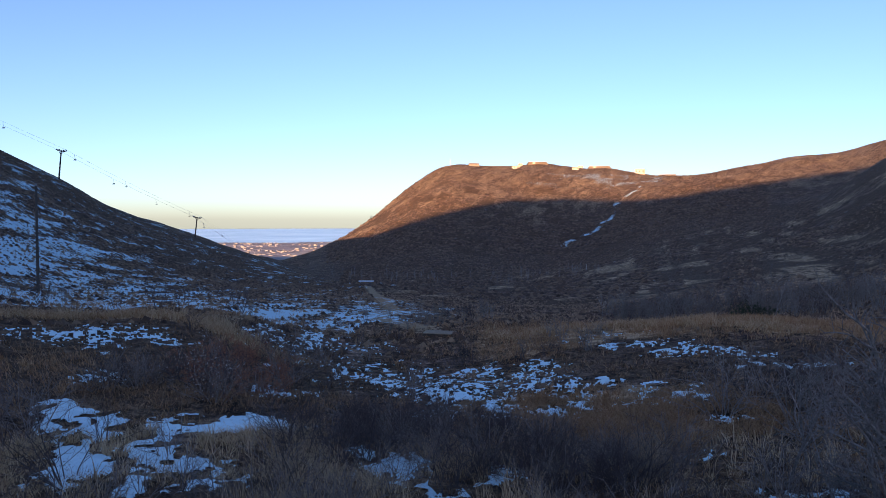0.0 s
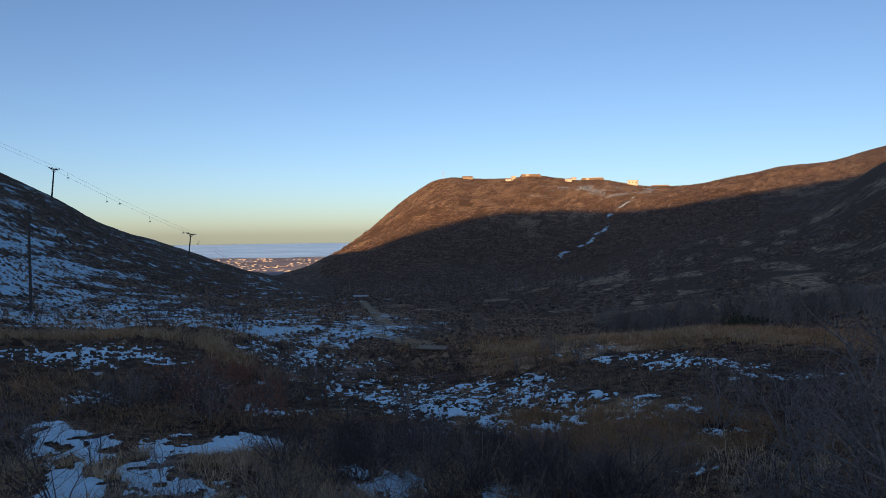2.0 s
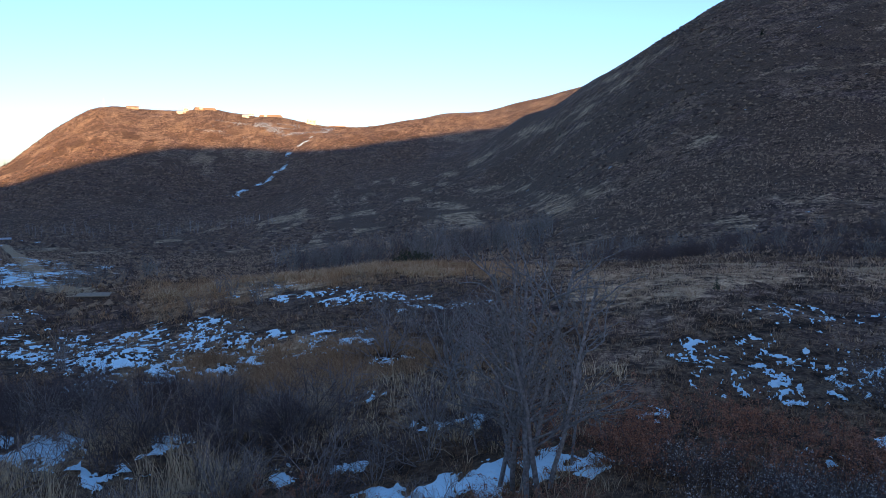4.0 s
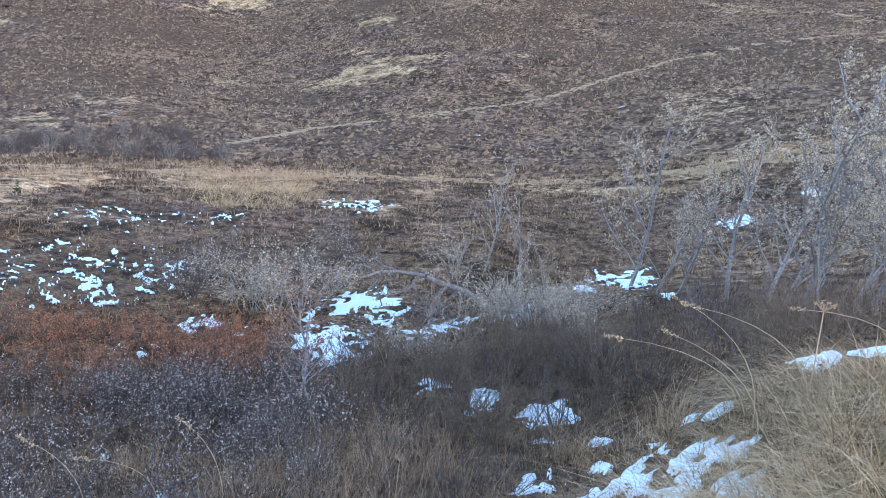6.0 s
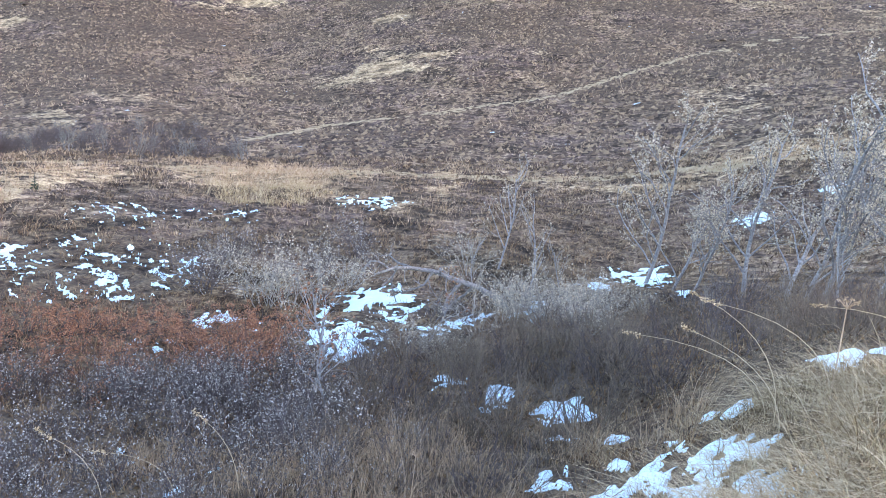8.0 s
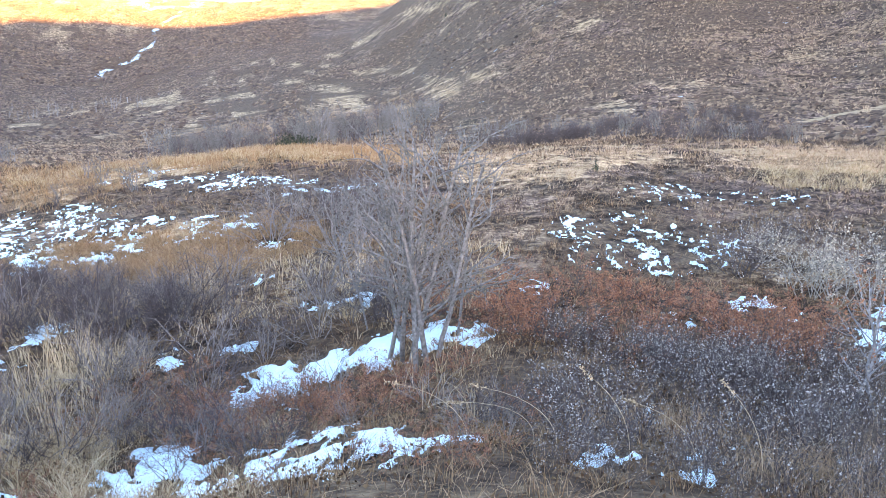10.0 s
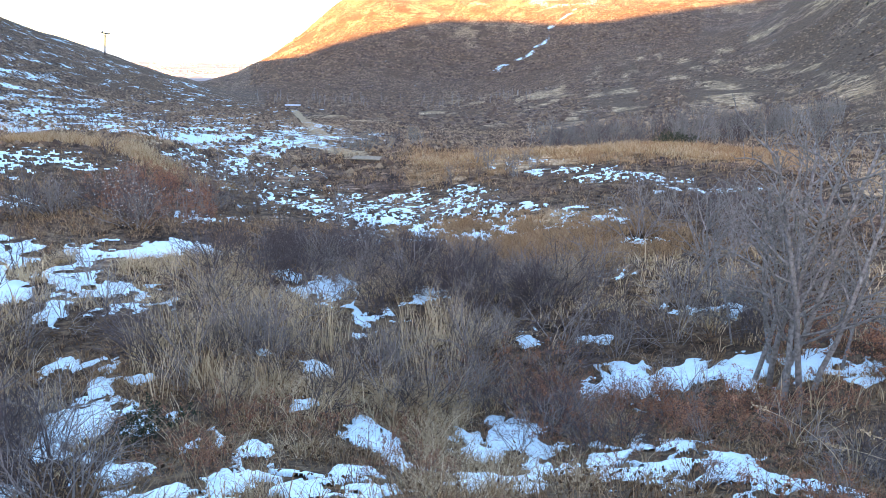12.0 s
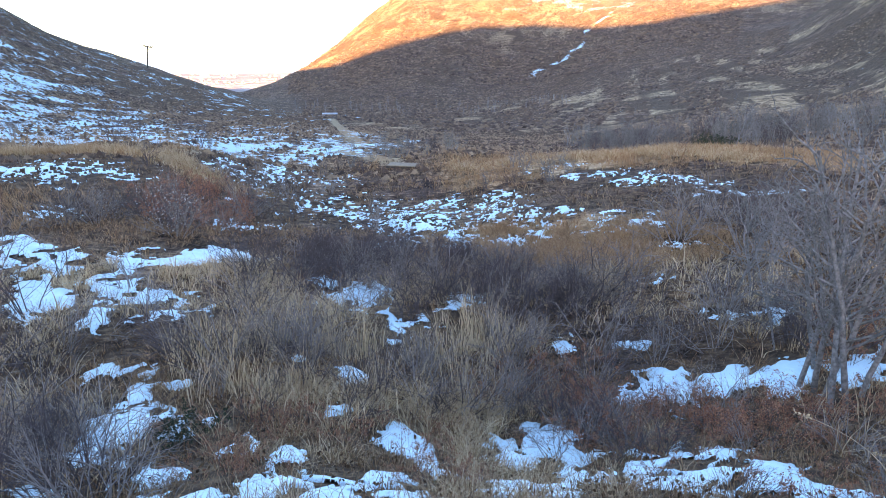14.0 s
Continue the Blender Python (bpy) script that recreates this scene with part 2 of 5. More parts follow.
def leafy(name, *colors, rough=0.8):
    s = Shade(name, rough, 0.2)
    k = len(colors) - 1
    c = s.ramp(s.island(), *[(i / k, v) for i, v in enumerate(colors)])
    return s.done(s.mix(s.math("MULTIPLY", s.noise(3, 2), 0.5), c, colors[0]))


def plain(name, color, rough=0.7, metal=0.0, scale=4.0):
    s = Shade(name, rough, 0.3)
    s.b.inputs["Metallic"].default_value = metal
    n = s.noise(scale, 5, 0.7)
    dirt = s.noise(scale * 0.2, 3)
    c = s.mix(s.span(n, 0.35, 0.7), tuple(v * 0.7 for v in color), color)
    return s.done(s.mix(s.span(dirt, 0.5, 0.75, 0, 0.4), c, tuple(v * 0.5 for v in color)), n, 0.2, 0.01)


def snowy():
    s = Shade("snow", 0.55, 0.3)
    s.b.inputs["Subsurface Weight"].default_value = 0.0
    a, b = s.noise(3, 4), s.noise(25, 3)
    # white snow coloured with the blue cast of skylit shade
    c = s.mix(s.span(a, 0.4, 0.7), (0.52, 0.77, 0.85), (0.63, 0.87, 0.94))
    return s.done(c, s.math("ADD", a, s.math("MULTIPLY", b, 0.3)), 0.35, 0.05)


TUNDRA = tundra()
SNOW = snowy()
ASH_BARK = bark("ash_bark", (0.13, 0.115, 0.105), (0.34, 0.315, 0.295))
GREY_BARK = bark("grey_bark", (0.17, 0.163, 0.16), (0.43, 0.42, 0.415))
DARK_TWIG = bark("dark_twig", (0.075, 0.056, 0.054), (0.18, 0.142, 0.135))
GREY_TWIG = bark("grey_twig", (0.2, 0.165, 0.15), (0.4, 0.35, 0.32))
PALE_TWIG = bark("pale_twig", (0.27, 0.235, 0.2), (0.48, 0.425, 0.365))
OLIVE_TWIG = bark("olive_twig", (0.12, 0.088, 0.066), (0.29, 0.215, 0.16))
DRY_LEAF = leafy("dry_leaf", (0.42, 0.34, 0.25), (0.76, 0.64, 0.5), (0.58, 0.45, 0.31))
RUSSET_LEAF = leafy("russet_leaf", (0.18, 0.07, 0.042), (0.47, 0.19, 0.105), (0.58, 0.29, 0.17))
GREY_LEAF = leafy("grey_leaf", (0.13, 0.11, 0.1), (0.36, 0.325, 0.3), (0.74, 0.69, 0.62), (0.22, 0.16, 0.115))
STRAW = leafy("straw", (0.28, 0.169, 0.0977), (0.56, 0.371, 0.237), (0.69, 0.489, 0.335), (0.4, 0.249, 0.153))
BLOND = leafy("blond_straw", (0.3, 0.19, 0.1), (0.68, 0.47, 0.279), (0.8, 0.611, 0.409), (0.5, 0.329, 0.186))
BANK_STRAW = leafy("bank_straw", (0.2, 0.12, 0.06), (0.68, 0.49, 0.29), (0.8, 0.62, 0.41), (0.38, 0.24, 0.13), (0.72, 0.54, 0.34))
PALE_STRAW = leafy("pale_straw", (0.3, 0.195, 0.105), (0.74, 0.55, 0.34), (0.85, 0.67, 0.45), (0.5, 0.34, 0.2), (0.78, 0.6, 0.38))
# dark tones put the shade between bank grass blades into this straw layer
THATCH = leafy("thatch", (0.07, 0.042, 0.022), (0.3, 0.19, 0.1), (0.45, 0.3, 0.17), (0.16, 0.095, 0.05))
BROWN_GRASS = leafy("brown_grass", (0.06, 0.03, 0.017), (0.36, 0.195, 0.1), (0.7, 0.46, 0.27), (0.13, 0.058, 0.03), (0.56, 0.33, 0.17))
COMBED = leafy("combed_grass", (0.14, 0.068, 0.034), (0.5, 0.295, 0.15), (0.68, 0.445, 0.26), (0.32, 0.165, 0.08), (0.6, 0.38, 0.21))
HEATH = leafy("heath", (0.04, 0.023, 0.016), (0.15, 0.088, 0.056), (0.42, 0.275, 0.16), (0.08, 0.046, 0.033))
FAR_SCRUB = leafy("far_scrub", (0.05, 0.03, 0.022), (0.14, 0.08, 0.05), (0.3, 0.19, 0.11), (0.08, 0.046, 0.034))
# litter kept dark so that ground among near plants looks shaded
LITTER = leafy("litter", (0.03, 0.018, 0.012), (0.16, 0.078, 0.04), (0.3, 0.18, 0.09), (0.08, 0.045, 0.028))
NEEDLE = leafy("needle", (0.025, 0.035, 0.02), (0.05, 0.07, 0.03))
WEATHERED = plain("weathered_wood", (0.1, 0.085, 0.075), 0.9)
PALE_PLANK = plain("pale_plank", (0.34, 0.27, 0.19), 0.85)
STEEL = plain("galvanised_steel", (0.42, 0.42, 0.43), 0.5, 0.3)
CONCRETE = plain("pale_concrete", (0.5, 0.46, 0.4), 0.85, scale=0.6)
ROOFING = plain("roofing", (0.3, 0.24, 0.19), 0.9, scale=0.6)
TOWN_ROOF = plain("town_roof", (0.4, 0.37, 0.36), 0.9, scale=0.1)
EARTH = plain("earth_cover", (0.2, 0.15, 0.11), 0.95, scale=0.5)
BLUE_PAINT = plain("pale_blue_paint", (0.55, 0.68, 0.82), 0.5)
DARK_GLASS = plain("dark_opening", (0.03, 0.03, 0.035), 0.3)


def sea():
    s = Shade("sea_water", 0.25, 0.5)
    n = s.noise(0.01, 4, 0.6, ((0, 0, 0), (0.4, 2, 1)))
    # water colour made pale to hold the haze of distance
    return s.done(s.mix(s.span(n, 0.4, 0.65), (0.4, 0.46, 0.52), (0.6, 0.64, 0.68)), s.noise(0.3, 3), 0.3, 0.5)


SEA = sea()


# ---- the ground: one sheet from the feet to the horizon ----
def ground_sheet():
    seen = np.arange(-36, 116, 0.3)
    bearings = np.concatenate([seen, np.arange(116, 324, 1.5)])
    rings = [0.01]
    while rings[-1] < 4900:
        rings.append(rings[-1] * (1.0185 if rings[-1] < 1700 else 1.03) + 0.03)
    rings = np.array(rings)
    n, m = len(bearings), len(rings)
    bb, rr = np.meshgrid(bearings, rings)
    x, y = bearing_xy(bb.ravel(), rr.ravel())
    z = ground(x, y)
    verts = np.stack([x, y, z], 1)
    idx = np.arange(n * m).reshape(m, n)
    a, b = idx[:-1, :], np.roll(idx, -1, 1)[:-1, :]
    c, d = np.roll(idx, -1, 1)[1:, :], idx[1:, :]
    faces = np.stack([a, d, c, b], -1).reshape(-1, 4)
    return verts, faces


def mesh_of(name, verts, faces, material, smooth=False):
    """A mesh from arrays; all faces have the same number of corners."""
    verts, faces = np.asarray(verts, np.float32), np.asarray(faces, np.int32)
    me = bpy.data.meshes.new(name)
    k = faces.shape[1]
    me.vertices.add(len(verts))
    me.vertices.foreach_set("co", verts.ravel())
    me.loops.add(faces.size)
    me.loops.foreach_set("vertex_index", faces.ravel())
    me.polygons.add(len(faces))
    me.polygons.foreach_set("loop_start", np.arange(0, faces.size, k, dtype=np.int32))
    me.polygons.foreach_set("loop_total", np.full(len(faces), k, dtype=np.int32))
    if smooth:
        me.polygons.foreach_set("use_smooth", np.ones(len(faces), dtype=bool))
    me.materials.append(material)
    me.update(calc_edges=True)
    return me


def attribute(me, name, values):
    at = me.attributes.new(name, "FLOAT", "POINT")
    at.data.foreach_set("value", np.asarray(values, np.float32))


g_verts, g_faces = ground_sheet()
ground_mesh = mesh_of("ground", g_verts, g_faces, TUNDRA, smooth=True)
# ---- cover of the ground: (bearing, distance, half width, half length, density) of snow patches ----
SNOW_NEAR = [(-22.7, 12.1, .38, .6), (-21.6, 10.6, .27, .6), (-21.8, 9.0, .51, 1.0), (-18.0, 8.7, .4, .42), (-12.9, 7.6, .15, .5), (-4.8, 9.0, .12, .3), (-6.8, 5.3, .7, .8), (-8.9, 7.0, .2, .6),
             (-1.5, 6.0, .3, .85), (-0.2, 8.0, .2, .7), (2.8, 6.8, .24, .75), (10.7, 8.2, .43, .9), (11.8, 6.2, .38, .9), (-4.1, 11.1, .16, .35), (-8.4, 11.9, .14, .26), (10.6, 9.6, .12, .16), (-18.0, 10.9, .12, .16), (12.6, 13.4, .29, .5),
             (-28.0, 6.9, .41, .6), (-20.6, 5.7, .26, .6), (-19.9, 6.7, .18, .5), (-14.9, 5.1, .3, .5)]
SNOW_FOOT = [(19.5, 7.5, .45, .7), (23.6, 7.1, .6, .9), (27.3, 7.1, .55, .9), (30.6, 6.6, .5, .75), (34.5, 6.3, .4, .4), (19.3, 10.7, .4, .7), (22.6, 11.3, .4, .7), (25.8, 11.6, .55, .7), (28.6, 11.8, .5, .6), (31.4, 12.4, .4, .6),
             (35.6, 12.5, .45, .7), (27.0, 15.3, .59, .5), (23.9, 15.1, .24, .37), (18.4, 13.7, .23, .24), (42.2, 15.5, .31, .5), (20.9, 12.2, .14, .21), (19.7, 18.2, .33, .39), (16.2, 7.3, .3, .5), (13.6, 8.8, .2, .35)]
SNOW_WEST = [(5.1, 16.1, .52, .36), (5.1, 17.1, .35, .36), (-3.8, 17.3, .92, 1.0), (-1.0, 15.3, .52, .8), (-27.9, 22.5, .6, 1.7), (-25.4, 20.3, .7, 1.4), (-22.3, 17.3, .8, 2.4), (-19.6, 16.3, .75, 1.3), (-16.2, 20.8, 1.4, 1.0),
             (-27.2, 17.1, .8, 1.3), (-24.6, 18.2, .7, 1.1)]
SNOW_STREAM = [(58.9, 16.3, .5, .65), (54.8, 14.5, .4, .4), (70.5, 18.0, .8, 1.1), (69.0, 15.0, .42, 1.4), (75.4, 15.2, .32, .95), (78.0, 15.9, .34, .5), (83.4, 17.8, .38, 1.0), (91.3, 22.1, .82, 1.4), (88.4, 20.7, .31, .6),
               (94.5, 19.5, .25, .5), (98.1, 31.4, .48, .7), (103.3, 36.6, .63, .9), (72.6, 16.8, .5, .7)]
SNOW_BROW = [(77.6, 10.7, .19, .44), (81.8, 10.1, .13, .46), (87.3, 9.1, .24, .5), (87.2, 7.9, .14, .24), (80.4, 9.1, .1, .18), (91.6, 6.2, .55, .55), (95.2, 5.9, .5, .5), (98.6, 5.2, .35, .3), (91.7, 7.6, .12, .18), (99.7, 7.2, .1, .16), (97.4, 7.4, .12, .14),
             (100.8, 5.2, .25, .2), (70.8, 7.3, .1, .14), (67.3, 7.2, .08, .14), (59.5, 7.0, .08, .14), (52.8, 8.4, .12, .5), (105.8, 8.0, .24, .4), (109.4, 8.4, .32, .36), (107.6, 8.1, .22, .22), (50.0, 5.9, .14, .4), (57.8, 5.8, .14, .3)]
SNOW_KNOLL = [(-3.1, 32, 2, 4, .7), (1.4, 27.5, 1.2, 2.2, .75), (-0.8, 23.4, .54, .91, .8), (4.2, 32, 1.6, 2.5, .7), (6.5, 29.9, 1.2, 2, .72), (10.1, 27.2, 1.3, 1.5, .75), (12.3, 26, 1.0, 1.2, .75),
              (14.5, 25, 1.1, 1.2, .7), (16.6, 25.9, .9, 1, .65), (18.3, 25.1, .7, .8, .65), (15.5, 36.5, 1.2, 1.5, .7), (18.8, 34, 1.3, 1.2, .75), (21.7, 33, 1.1, 1, .75), (24.1, 29.8, .8, .8, .65)]
SNOW_KNOLL += [(27.5, 30.8, .6, .7, .6), (8.9, 23.7, .9, 1, .72), (3.9, 24.5, .9, 1.6, .8), (11.7, 41.0, 1.74, 2.02, 0.65), (-9.6, 41.9, 2.26, 5.24, 0.75), (-12.2, 26.5, 0.92, 1.23, 0.85),
               (-20.1, 30.3, 0.47, 0.52, 0.60), (-26.4, 37.4, 2.74, 3.67, 0.55), (-25.3, 28.0, 0.54, 1.31, 0.60), (21.4, 21.9, .5, .6, .6)]
SNOW_BANK = [(-26.5, 39.3, 2.6, 1.1, .42), (-23.0, 37.4, 1.6, 1.0, .4), (-14.0, 33.0, .5, .8, .4)]
SNOW_EAST = [(50.5, 21.5, 1.9, 2.2, .3), (52.5, 19.4, .9, 1, .34), (48.5, 18.5, .7, 1, .38), (51.5, 27, 1.2, 2, .35), (59.3, 28.5, 1, 1.5, .62), (70.0, 32.0, 0.99, 1.28, 0.60)]
SOLID_SNOW = SNOW_NEAR + SNOW_FOOT + SNOW_WEST + SNOW_STREAM + SNOW_BROW
THIN_SNOW = SNOW_KNOLL + SNOW_EAST + SNOW_BANK


def in_patch(x, y, bearing, distance):
    """Coordinates along and across the way from the viewpoint to a patch."""
    cx, cy = bearing_xy(bearing, distance)
    ux, uy = bearing_xy(bearing, 1.0)
    return (x - cx) * ux + (y - cy) * uy, (x - cx) * uy - (y - cy) * ux


def patch_depth(x, y):
    """How far inside a snow patch a place lies; above 0 there is snow."""
    x, y = np.asarray(x, float), np.asarray(y, float)
    d = np.hypot(x, y)
    thin, solid = np.zeros(x.shape), np.full(x.shape, -9.0)
    for b, c, w, l, k in THIN_SNOW:
        along, across = in_patch(x, y, b, c)
        thin = thin + k * np.exp(-0.9 * ((along / (l * 0.8)) ** 2 + (across / (w * 1.2)) ** 2))
    for b, c, w, l in SOLID_SNOW:
        along, across = in_patch(x, y, b, c)
        solid = np.maximum(solid, (1 - np.hypot(along / (l * 1.12), across / (w * 1.15))) * (0.55 + 0.45 * min(w, 1)))
    turn, far = np.arctan2(x, y), np.log(d + 0.1)
    turn, far = turn + (fbm(x / 0.6, y / 0.6, 23, 2) - 0.5) * 0.06, far + (fbm(x / 0.6, y / 0.6, 25, 2) - 0.5) * 0.12
    lobes = (fbm(turn / 0.042, far / 0.1, 22, 2) - 0.5) * 1.4 + (fbm(turn / 0.013, far / 0.033, 21, 3) - 0.5) * 0.8 + (fbm(turn / 0.0085, far / 0.026, 26, 2) - 0.5) * 1.7 * step(11, 15, d) * np.where(x < -4, 0.35, 1.0)
    holes = 0.95 * step(0.57, 0.66, fbm(turn / 0.032, far / 0.075, 24, 2)) + 0.5 * step(13, 15, d) * (x > -4) * step(0.5, 0.6, fbm(turn / 0.014, far / 0.04, 20, 2))
    solid = np.where(solid > -1.0, solid + lobes - holes + 0.07, -1.0)
    grain = (fbm(turn / 0.0058, far / 0.017, 28, 3) - 0.5) * 3.3 + (fbm(turn / 0.028, far / 0.08, 27, 2) - 0.5) * 1.3
    thin = np.where(thin > 0.06, np.minimum(thin, 0.5) + grain - 0.56, -1.0)
    return np.maximum(solid, thin)


def near_line(x, y, line):
    """Distance in plan from a line of (bearing, distance) stations."""
    pts = [bearing_xy(b, d) for b, d in line]
    best = np.full(np.shape(x), 1e9)
    for (ax, ay), (bx, by) in zip(pts, pts[1:]):
        dx, dy = bx - ax, by - ay
        t = np.clip(((x - ax) * dx + (y - ay) * dy) / (dx * dx + dy * dy), 0, 1)
        best = np.minimum(best, np.hypot(x - ax - t * dx, y - ay - t * dy))
    return best


EAST_TRAIL = [(30, 46), (40, 40), (49, 40), (56, 39.8), (64, 41.6), (74.5, 42.8), (83, 44), (91.6, 45.8), (103, 43.7), (116, 44)]
SLOPE_TRAIL = [(60, 60), (65.6, 70.6), (74, 72), (84, 84.4), (88.5, 93), (93.5, 104), (98, 109.5), (103, 117), (112, 130)]
WEST_TRAIL = [(-0.8, 49), (-2.6, 54), (-4.7, 60), (-5.3, 66), (-3.8, 78), (-4.4, 100), (-5.1, 140), (-5.7, 188), (-6.1, 215)]
SIDE_TRAIL = [(-17.4, 45.5), (-15.6, 50.7), (-13.2, 61), (-11.8, 66)]
SNOW_GULLY_LINE = [(8.6, 660), (9.4, 697), (11.3, 740), (12.4, 805), (13.2, 850), (14.2, 960), (15.0, 1040)]


BANK_CREST = [(-36, 45), (-28.1, 45.3), (-22, 45.6), (-17.6, 42.7), (-14.6, 38), (-12.1, 36.2)]
# pale grass patches on the slopes: (bearing, distance, half width, half length)
GRASS_PATCHES = [(34.1, 110, 7.7, 25), (25.9, 225, 7.8, 24), (28.3, 400, 12, 15), (39, 158, 3.7, 4.5), (55.3, 130, 6.5, 5.5), (69, 98, 3.5, 4.7), (71, 128, 2.5, 3), (93.5, 103, 2.8, 2.5),
                 (105.9, 113, 3.9, 3.7), (57.3, 150, 6.4, 4.2), (59.6, 157, 6, 6), (44.3, 137, 3.2, 3), (12.7, 388, 9, 36), (4.6, 266, 7.2, 40), (35.2, 132, 9, 18), (63, 40, 4.5, 5), (18, 300, 8, 30)]


def pale_grass(x, y):
    total = np.zeros(np.shape(x))
    for b, d, w, l in GRASS_PATCHES:
        cx, cy = bearing_xy(b, d)
        ux, uy = bearing_xy(b, 1.0)
        along, across = (x - cx) * ux + (y - cy) * uy, (x - cx) * uy - (y - cy) * ux
        total = np.maximum(total, np.exp(-1.1 * ((along / l) ** 2 + (across / w) ** 2)))
    return total


def zone(b, d, b0, b1, d0, d1, soft=0.12):
    return step(b0 - 2, b0 + 2, b) * (1 - step(b1 - 2, b1 + 2, b)) * step(d0 * (1 - soft), d0 * (1 + soft), d) * (1 - step(d1 * (1 - soft), d1 * (1 + soft), d))


def covers(x, y):
    """Densities of snow, straw, russet heath, trail, dark peaty heath with painted shade, and haze-pale lowland."""
    d, b = np.hypot(x, y), np.degrees(np.arctan2(x, y))
    b0, wob = b, np.clip(d / 12, 0.6, 6)
    b = b + (fbm(x / (3 * wob), y / (3 * wob), 41, 4) - 0.5) * 12
    d0 = d
    d = d * (1 + (fbm(x / (3 * wob), y / (3 * wob), 43, 4) - 0.5) * 0.45)
    big, small = fbm(x / 40, y / 40, 31, 4), fbm(x / 9, y / 9, 33, 4)
    streak = fbm((x * 0.3 + y * 0.95) / 40, (x * 0.95 - y * 0.3) / 5, 35, 4)
    reach = np.interp(b, [-36, -28, -20, -14, -8, -4], [120, 115, 100, 88, 85, 70])
    speck = fbm(d0 / 7.0, np.radians(b0) * d0 / 1.5, 49, 3)
    drift = fbm(d0 / 26.0, np.radians(b0) * d0 / 9.0, 51, 3)
    fade = 1 - step(0.6, 1.7, d0 / reach)
    snow = zone(b, d0, -70, -5, 50, 330, 0.08) * ((0.2 + 0.55 * fade) + (speck - 0.5) * 1.35 + (drift - 0.5) * 0.45)
    snow = np.maximum(snow, 0.42 * zone(b, d, -14, 0, 52, 120) + (speck - 0.5) * 0.9)
    snow = np.maximum(snow, 0.85 * step(0.3, 0.55, fbm(x / 11, y / 22, 45, 3)) * (1 - step(1, 6, near_line(x + (fbm(x / 60, y / 60, 47, 3) - 0.5) * 34, y, SNOW_GULLY_LINE))))
    snow = np.maximum(snow, 0.46 * zone(b, d0, 7, 17, 1040, 1230, 0.04) * step(0.42, 0.6, fbm(x / 30, y / 22, 36, 4)))
    snow = np.where(d0 < np.where(b < -8, 47, 55), -0.6, snow)
    straw = 0.42 * step(0.54, 0.72, small) * step(25, 60, d) * (1 - 0.85 * step(250, 420, d)) * (0.35 + 0.8 * step(0.42, 0.6, big))
    straw = straw + 0.6 * step(0.52, 0.7, streak) * zone(b, d, -6, 40, 110, 520)
    straw = straw + 0.62 * (zone(b, d, 36, 76, 28, 41) + zone(b, d, 72, 112, 40, 50)) * step(0.3, 0.46, small) + 0.8 * zone(b, d0, 2, 22, 19, 27, 0.05) + 0.8 * zone(b, d, 4, 34, 36, 50, 0.06)
    # even straw tone beyond 860 m paints gold sunlight onto the far hill
    straw = straw + 0.22 * step(0.45, 0.7, streak) * zone(b, d, -10, 40, 560, 1700) + 0.42 * zone(b, d, -12, 40, 860, 1700)
    straw = straw * (1 - 0.8 * zone(b, d, 44, 64, 17, 27)) * (1 - 0.7 * zone(b, d, 8, 30, 29, 37, 0.05))
    straw = straw + 0.76 * pale_grass(x, y)
    straw = straw + 0.8 * (1 - step(0.8, 2.2, near_line(x, y, BANK_CREST))) + 0.7 * zone(b, d0, -34, -23.5, 26, 33)
    height = ground(x, y, False)
    slope = zone(b0, d0, 12, 122, 64, 450)
    straw = straw + 0.5 * slope * step(0.55, 0.72, fbm(np.radians(b0) * 9, height / 2.2, 57, 3))
    russet = 0.9 * zone(b, d, -21, -12, 24, 38) + 0.85 * zone(b, d, 32, 64, 11.5, 15.5) + 0.45 * zone(b, d, 18, 32, 8, 10.5) + 0.2 * zone(b, d, 2, 24, 22, 33) + 0.25 * step(0.55, 0.7, small) * step(20, 40, d)
    trail = 0.8 * (1 - step(0.4, 1.5, near_line(x, y, EAST_TRAIL))) + 0.75 * (1 - step(0.25, 1.0, near_line(x, y, SLOPE_TRAIL))) + 0.85 * (1 - step(0.5, 1.9, np.minimum(near_line(x, y, WEST_TRAIL), near_line(x, y, SIDE_TRAIL))))
    # first term paints shade on the near ground; the zones are dark heath
    peat_and_shade = 0.7 * (1 - step(13, 19, d0)) + 0.5 * zone(b, d, 9, 32, 26, 36, 0.05) + 0.45 * zone(b, d, 78, 98, 20, 40) + 0.6 * zone(b, d, 44, 57, 17, 26) + 0.4 * zone(b, d, 57, 74, 19, 28) + 0.8 * zone(b, d, -40, -10, 24, 46) + 0.9 * zone(b, d0, -40, -19, 33.5, 43, 0.04)
    peat_and_shade = peat_and_shade + 0.75 * step(0.5, 0.66, fbm(x / 19, y / 26, 53, 4)) * step(48, 70, d0) * (1 - step(900, 1300, d0))
    peat_and_shade = peat_and_shade + 0.65 * slope * step(0.53, 0.7, fbm(np.radians(b0) * 9 + 40, height / 2.6, 58, 3))
    return snow, np.clip(straw, 0, 1.1), russet, trail, peat_and_shade, step(-52, -57, height) * step(850, 1000, d)


for cover_name, cover_values in zip(("snow", "straw", "russet", "trail", "peat_and_shade", "lowland"), covers(g_verts[:, 0], g_verts[:, 1])):
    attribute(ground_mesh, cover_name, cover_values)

tagged(new("ground", ground_mesh), "brown tundra hillsides and valley floor with patchy snow", "ground", kind="structure")


